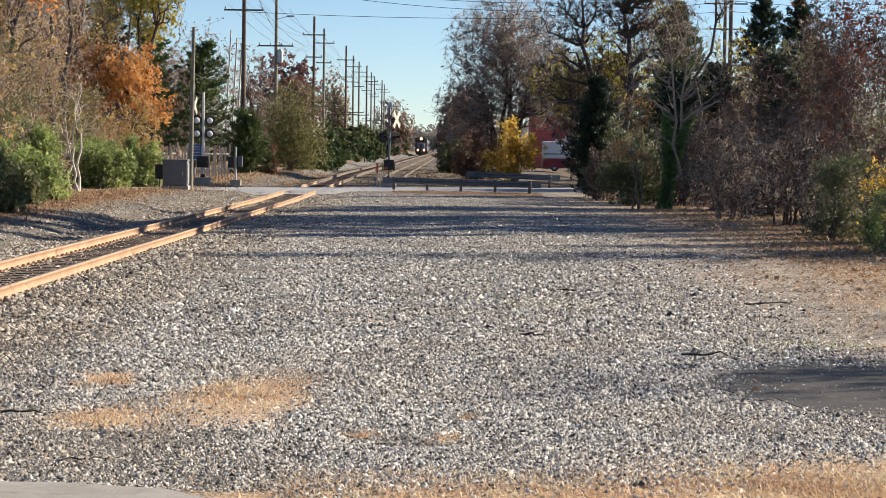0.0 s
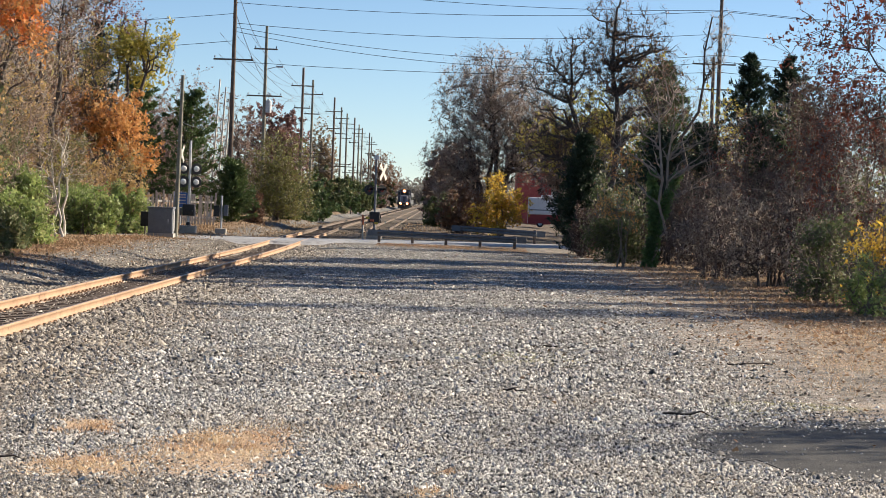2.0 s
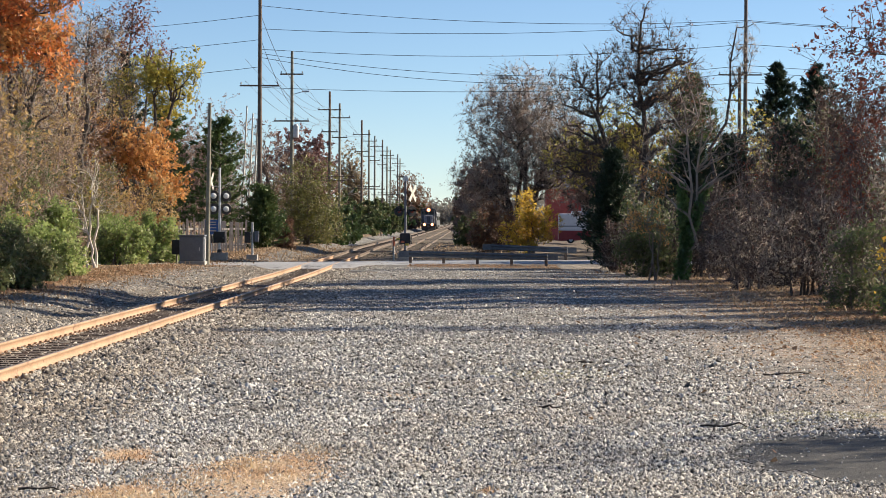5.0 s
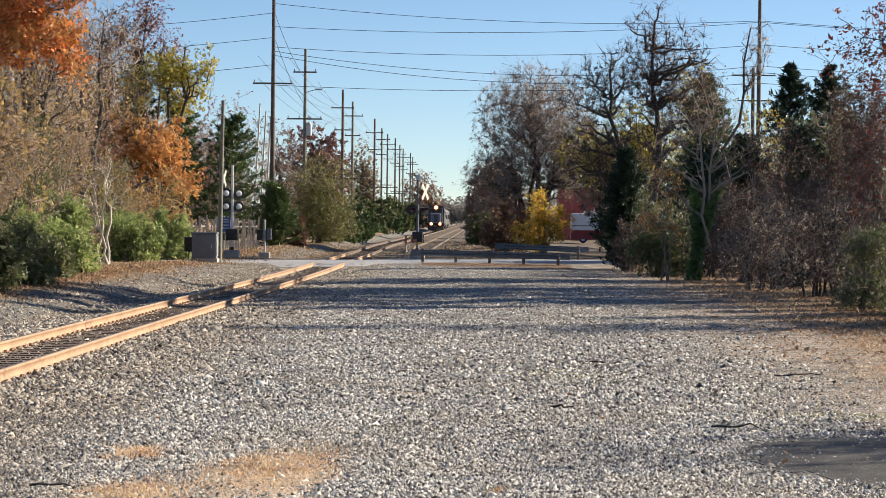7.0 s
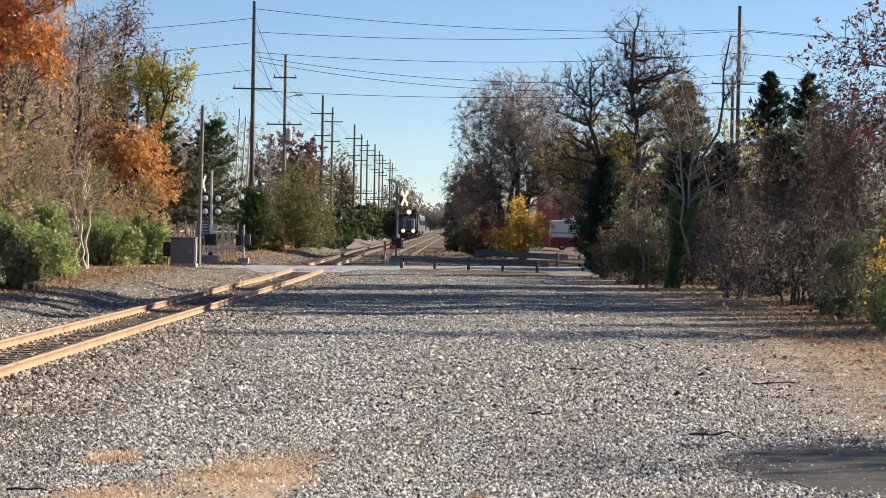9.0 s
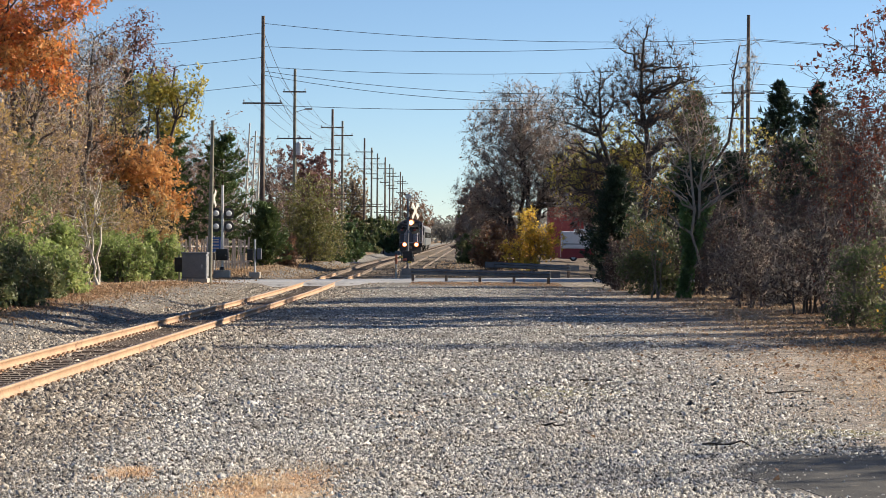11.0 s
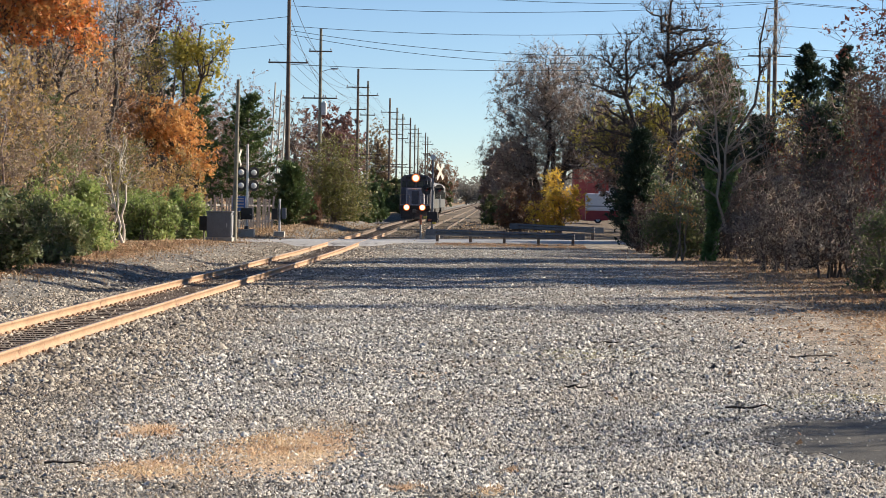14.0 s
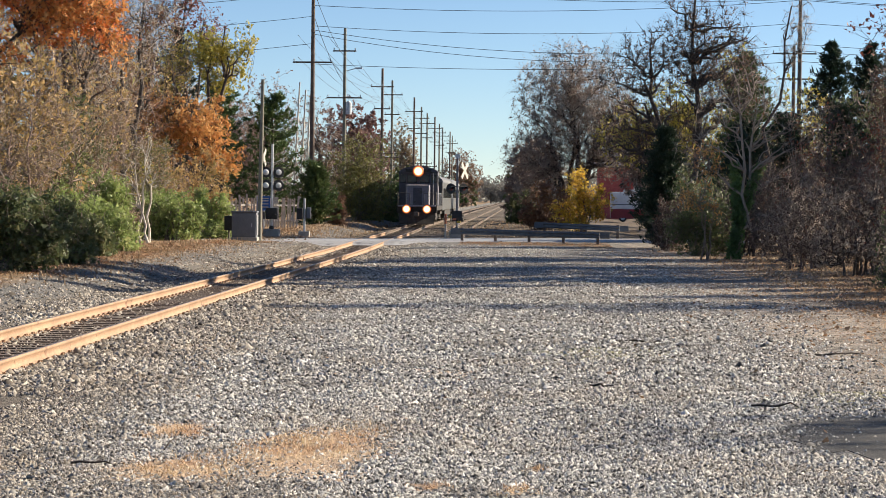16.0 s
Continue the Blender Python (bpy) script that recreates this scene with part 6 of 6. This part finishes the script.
def lamp(parent, x, y, z, r, name, label):
    bm = rod((x, y + 0.25, z), (x, y + 0.03, z), r * 0.7, r * 0.95, 18)
    body = part(name, bm, M_UNDER, parent, label)
    bmesh_lens = bmesh.new()
    bmesh.ops.create_uvsphere(bmesh_lens, u_segments=16, v_segments=8, radius=r)
    bmesh.ops.scale(bmesh_lens, vec=(1, 0.35, 1), verts=bmesh_lens.verts)
    bmesh.ops.translate(bmesh_lens, vec=(x, y - 0.01, z), verts=bmesh_lens.verts)
    part("lens", bmesh_lens, M_LAMP, body, "warm lens, widened to hold its halo", True)
    return body


def locomotive():
    """A hood-unit diesel, nose towards -Y, its coupler face at the origin, wheels on z = 0."""
    lo = empty("locomotive", 0, 0, 0)
    tagged(lo, "dark grey diesel locomotive with lit headlights", "locomotive")
    part("frame", box(-1.55, 1.55, 0.7, 17.0, 1.15, 1.5, 0.04), M_UNDER, lo)
    part("end_sill", box(-1.58, 1.58, 0.55, 0.75, 0.95, 1.6, 0.04), M_UNDER, lo)
    part("anticlimber", box(-1.5, 1.5, 0.35, 0.6, 1.44, 1.56, 0.03), M_LOCOLIGHT, lo)
    plow = bmesh.new()
    pts = [(-1.45, 0.75, 1.0), (0, 0.2, 1.0), (1.45, 0.75, 1.0), (-1.35, 0.45, 0.12), (0, -0.1, 0.12), (1.35, 0.45, 0.12)]
    vs = [plow.verts.new(p) for p in pts]
    for f in ((0, 1, 4, 3), (1, 2, 5, 4)):
        plow.faces.new([vs[i] for i in f])
    pl = part("snow_plow", plow, M_UNDER, lo)
    pl.modifiers.new("thick", "SOLIDIFY").thickness = 0.05
    bm = box(-0.14, 0.14, -0.25, 0.5, 0.75, 1.02, 0.05)
    box(-0.2, 0.2, -0.4, -0.18, 0.7, 1.05, 0.06, bm)
    part("coupler", bm, M_STEEL, lo)
    nose = part("nose", box(-0.95, 0.95, 1.9, 3.5, 1.5, 3.2, 0.14), M_LOCOLIGHT, lo, "light grey low nose")
    part("nose_door", box(-0.35, 0.35, 1.86, 1.92, 1.55, 2.95, 0.02), M_LOCO, nose)
    cab = part("cab", box(-1.56, 1.56, 3.3, 5.9, 1.5, 4.25, 0.10), M_LOCO, lo)
    bm = bmesh.new()
    prof = [(-1.58, 4.2), (-1.2, 4.5), (-0.5, 4.66), (0.5, 4.66), (1.2, 4.5), (1.58, 4.2)]
    ends = [[bm.verts.new((x, y, z)) for x, z in prof] for y in (3.2, 6.0)]
    for i in range(5):
        bm.faces.new((ends[0][i], ends[0][i + 1], ends[1][i + 1], ends[1][i]))
    bm.faces.new(ends[0])
    bm.faces.new(ends[1][::-1])
    bm.faces.new((ends[0][0], ends[1][0], ends[1][5], ends[0][5]))
    part("cab_roof", bm, M_LOCO, lo)
    for x0, x1 in ((-1.42, -1.02), (1.02, 1.42), (-0.85, -0.15), (0.15, 0.85)):
        wd = part("cab_window", box(x0 - 0.04, x1 + 0.04, 3.27, 3.31, 3.34, 4.0, 0.02), M_BLACK, cab)
        part("pane", box(x0, x1, 3.255, 3.275, 3.38, 3.96, 0.01), M_GLASS, wd)
    for s in (-1, 1):
        part("side_window", box(s * 1.57 - 0.02, s * 1.57 + 0.02, 4.0, 5.3, 3.1, 3.9, 0.01), M_GLASS, cab)
        part("number_board", box(s * 0.72 - 0.3, s * 0.72 + 0.3, 3.14, 3.3, 4.18, 4.42, 0.02), M_BLACK, cab)
    lamp(lo, 0.0, 3.0, 4.26, 0.46, "headlight", "lit round headlight")
    for s in (-1, 1):
        lamp(lo, s * 0.80, 0.42, 1.26, 0.36, "ditch_light", "lit low ditch light")
    hood = part("hood", box(-0.98, 0.98, 5.9, 16.2, 1.5, 4.35, 0.12), M_LOCO, lo)
    for k in range(9):
        for s in (-1, 1):
            part("hood_door", box(s * 0.99 - 0.02, s * 0.99 + 0.02, 6.3 + k * 1.05, 7.2 + k * 1.05, 1.6, 3.4, 0.01), M_LOCO, hood)
    for y in (8.0, 11.5, 14.2):
        part("roof_fan", rod((0, y, 4.33), (0, y, 4.6), 0.6, 0.55, 18), M_UNDER, hood)
    part("fuel_tank", box(-1.3, 1.3, 6.8, 10.8, 0.35, 1.15, 0.2), M_UNDER, lo)
    for s in (-1, 1):
        for k in range(4):
            part("step", box(s * 1.35 - 0.2, s * 1.35 + 0.2, 0.75, 1.25, 0.4 + k * 0.27, 0.44 + k * 0.27, 0.01), M_STEEL, lo)
        bm = rod((s * 1.5, 0.72, 1.5), (s * 1.5, 0.72, 2.55), 0.028, sides=8)
        rod((s * 1.5, 0.72, 2.55), (s * 1.5, 3.3, 2.55), 0.028, sides=8, bm=bm)
        rod((s * 1.5, 2.0, 1.5), (s * 1.5, 2.0, 2.55), 0.022, sides=8, bm=bm)
        rod((s * 1.5, 0.72, 2.55), (s * 0.55, 0.68, 2.5), 0.025, sides=8, bm=bm)
        rod((s * 0.55, 0.68, 1.5), (s * 0.55, 0.68, 2.5), 0.025, sides=8, bm=bm)
        part("handrail", bm, M_STEEL, lo)
        bm = bmesh.new()
        for k in range(8):
            rod((s * 1.5, 6.2 + k * 1.4, 1.5), (s * 1.5, 6.2 + k * 1.4, 2.5), 0.02, sides=6, bm=bm)
        rod((s * 1.5, 6.0, 2.5), (s * 1.5, 16.2, 2.5), 0.022, sides=6, bm=bm)
        part("walkway_rail", bm, M_RAILWHITE, lo)
    bm = rod((1.2, 3.18, 1.6), (1.2, 3.18, 4.1), 0.03, sides=8)
    part("grab_iron", bm, M_RAILWHITE, lo)
    bm = rod((-0.85, 1.84, 3.1), (0.85, 1.84, 3.1), 0.025, sides=8)
    for s in (-1, 1):
        rod((s * 0.85, 1.84, 1.6), (s * 0.85, 1.84, 3.1), 0.025, sides=8, bm=bm)
    part("nose_rail", bm, M_RAILWHITE, nose)
    for s in (-1, 1):
        bm = rod((s * 0.45, 0.5, 1.2), (s * 0.45, 0.35, 0.5), 0.03, sides=8)
        part("brake_hose", bm, M_BLACK, lo)
    bogie(lo, 3.4)
    bogie(lo, 13.6)
    return lo


def coach():
    """A streamlined passenger coach, its front end at the origin."""
    co = empty("passenger_coach", 0, 0, 0)
    tagged(co, "weathered grey passenger coach with dark windows", "coach", "coaches of the train")
    body = part("body", box(-1.52, 1.52, 0.3, 25.3, 1.05, 3.55, 0.08), M_COACH, co)
    n = 10
    bm = bmesh.new()
    ends = [[bm.verts.new((1.54 * math.cos(math.pi * i / n), y, 3.5 + 0.72 * math.sin(math.pi * i / n))) for i in range(n + 1)] for y in (0.35, 25.25)]
    for i in range(n):
        bm.faces.new((ends[0][i], ends[0][i + 1], ends[1][i + 1], ends[1][i]))
    bm.faces.new(ends[0])
    bm.faces.new(ends[1][::-1])
    part("roof", bm, M_COACHROOF, co)
    for k in range(11):
        for s in (-1, 1):
            part("window", box(s * 1.525 - 0.015, s * 1.525 + 0.015, 2.3 + k * 1.95, 3.6 + k * 1.95, 2.15, 3.0, 0.01), M_GLASS, body)
    part("end_door", box(-0.4, 0.4, 0.26, 0.32, 1.1, 3.1, 0.01), M_LOCO, body)
    for s in (-1, 1):
        part("end_window", box(s * 0.95 - 0.25, s * 0.95 + 0.25, 0.27, 0.32, 2.2, 2.95, 0.01), M_GLASS, body)
        part("skirt", box(s * 1.5 - 0.03, s * 1.5 + 0.03, 5, 20.6, 0.6, 1.06, 0.01), M_UNDER, co)
    part("diaphragm", box(-0.55, 0.55, -0.1, 0.3, 1.0, 3.3, 0.03), M_BLACK, co)
    part("underframe", box(-1.3, 1.3, 0.5, 25.1, 0.75, 1.06, 0.03), M_UNDER, co)
    part("battery_box", box(-1.35, 1.35, 9, 14, 0.35, 0.78, 0.05), M_UNDER, co)
    bogie(co, 3.6)
    bogie(co, 22.0)
    return co


loco = locomotive()
coach_first = coach()
coach_second = copy_thing(coach_first, pose(0, 0, 0))


def motions():
    """The train runs towards the crossing at an even speed."""
    for thing, back in ((loco, 0.0), (coach_first, 17.3), (coach_second, 43.0)):
        rows = []
        for k in range(33):
            s = k * 0.5
            y = 566.0 - 24.8 * s + back - 1.5
            lean = math.degrees(math.atan((track_x(y + 16) - track_x(y)) / 16))
            rows.append((s, pose(track_x(y), y, 0.172, 0, 0, -lean)))
        walk(thing, rows)


motions()
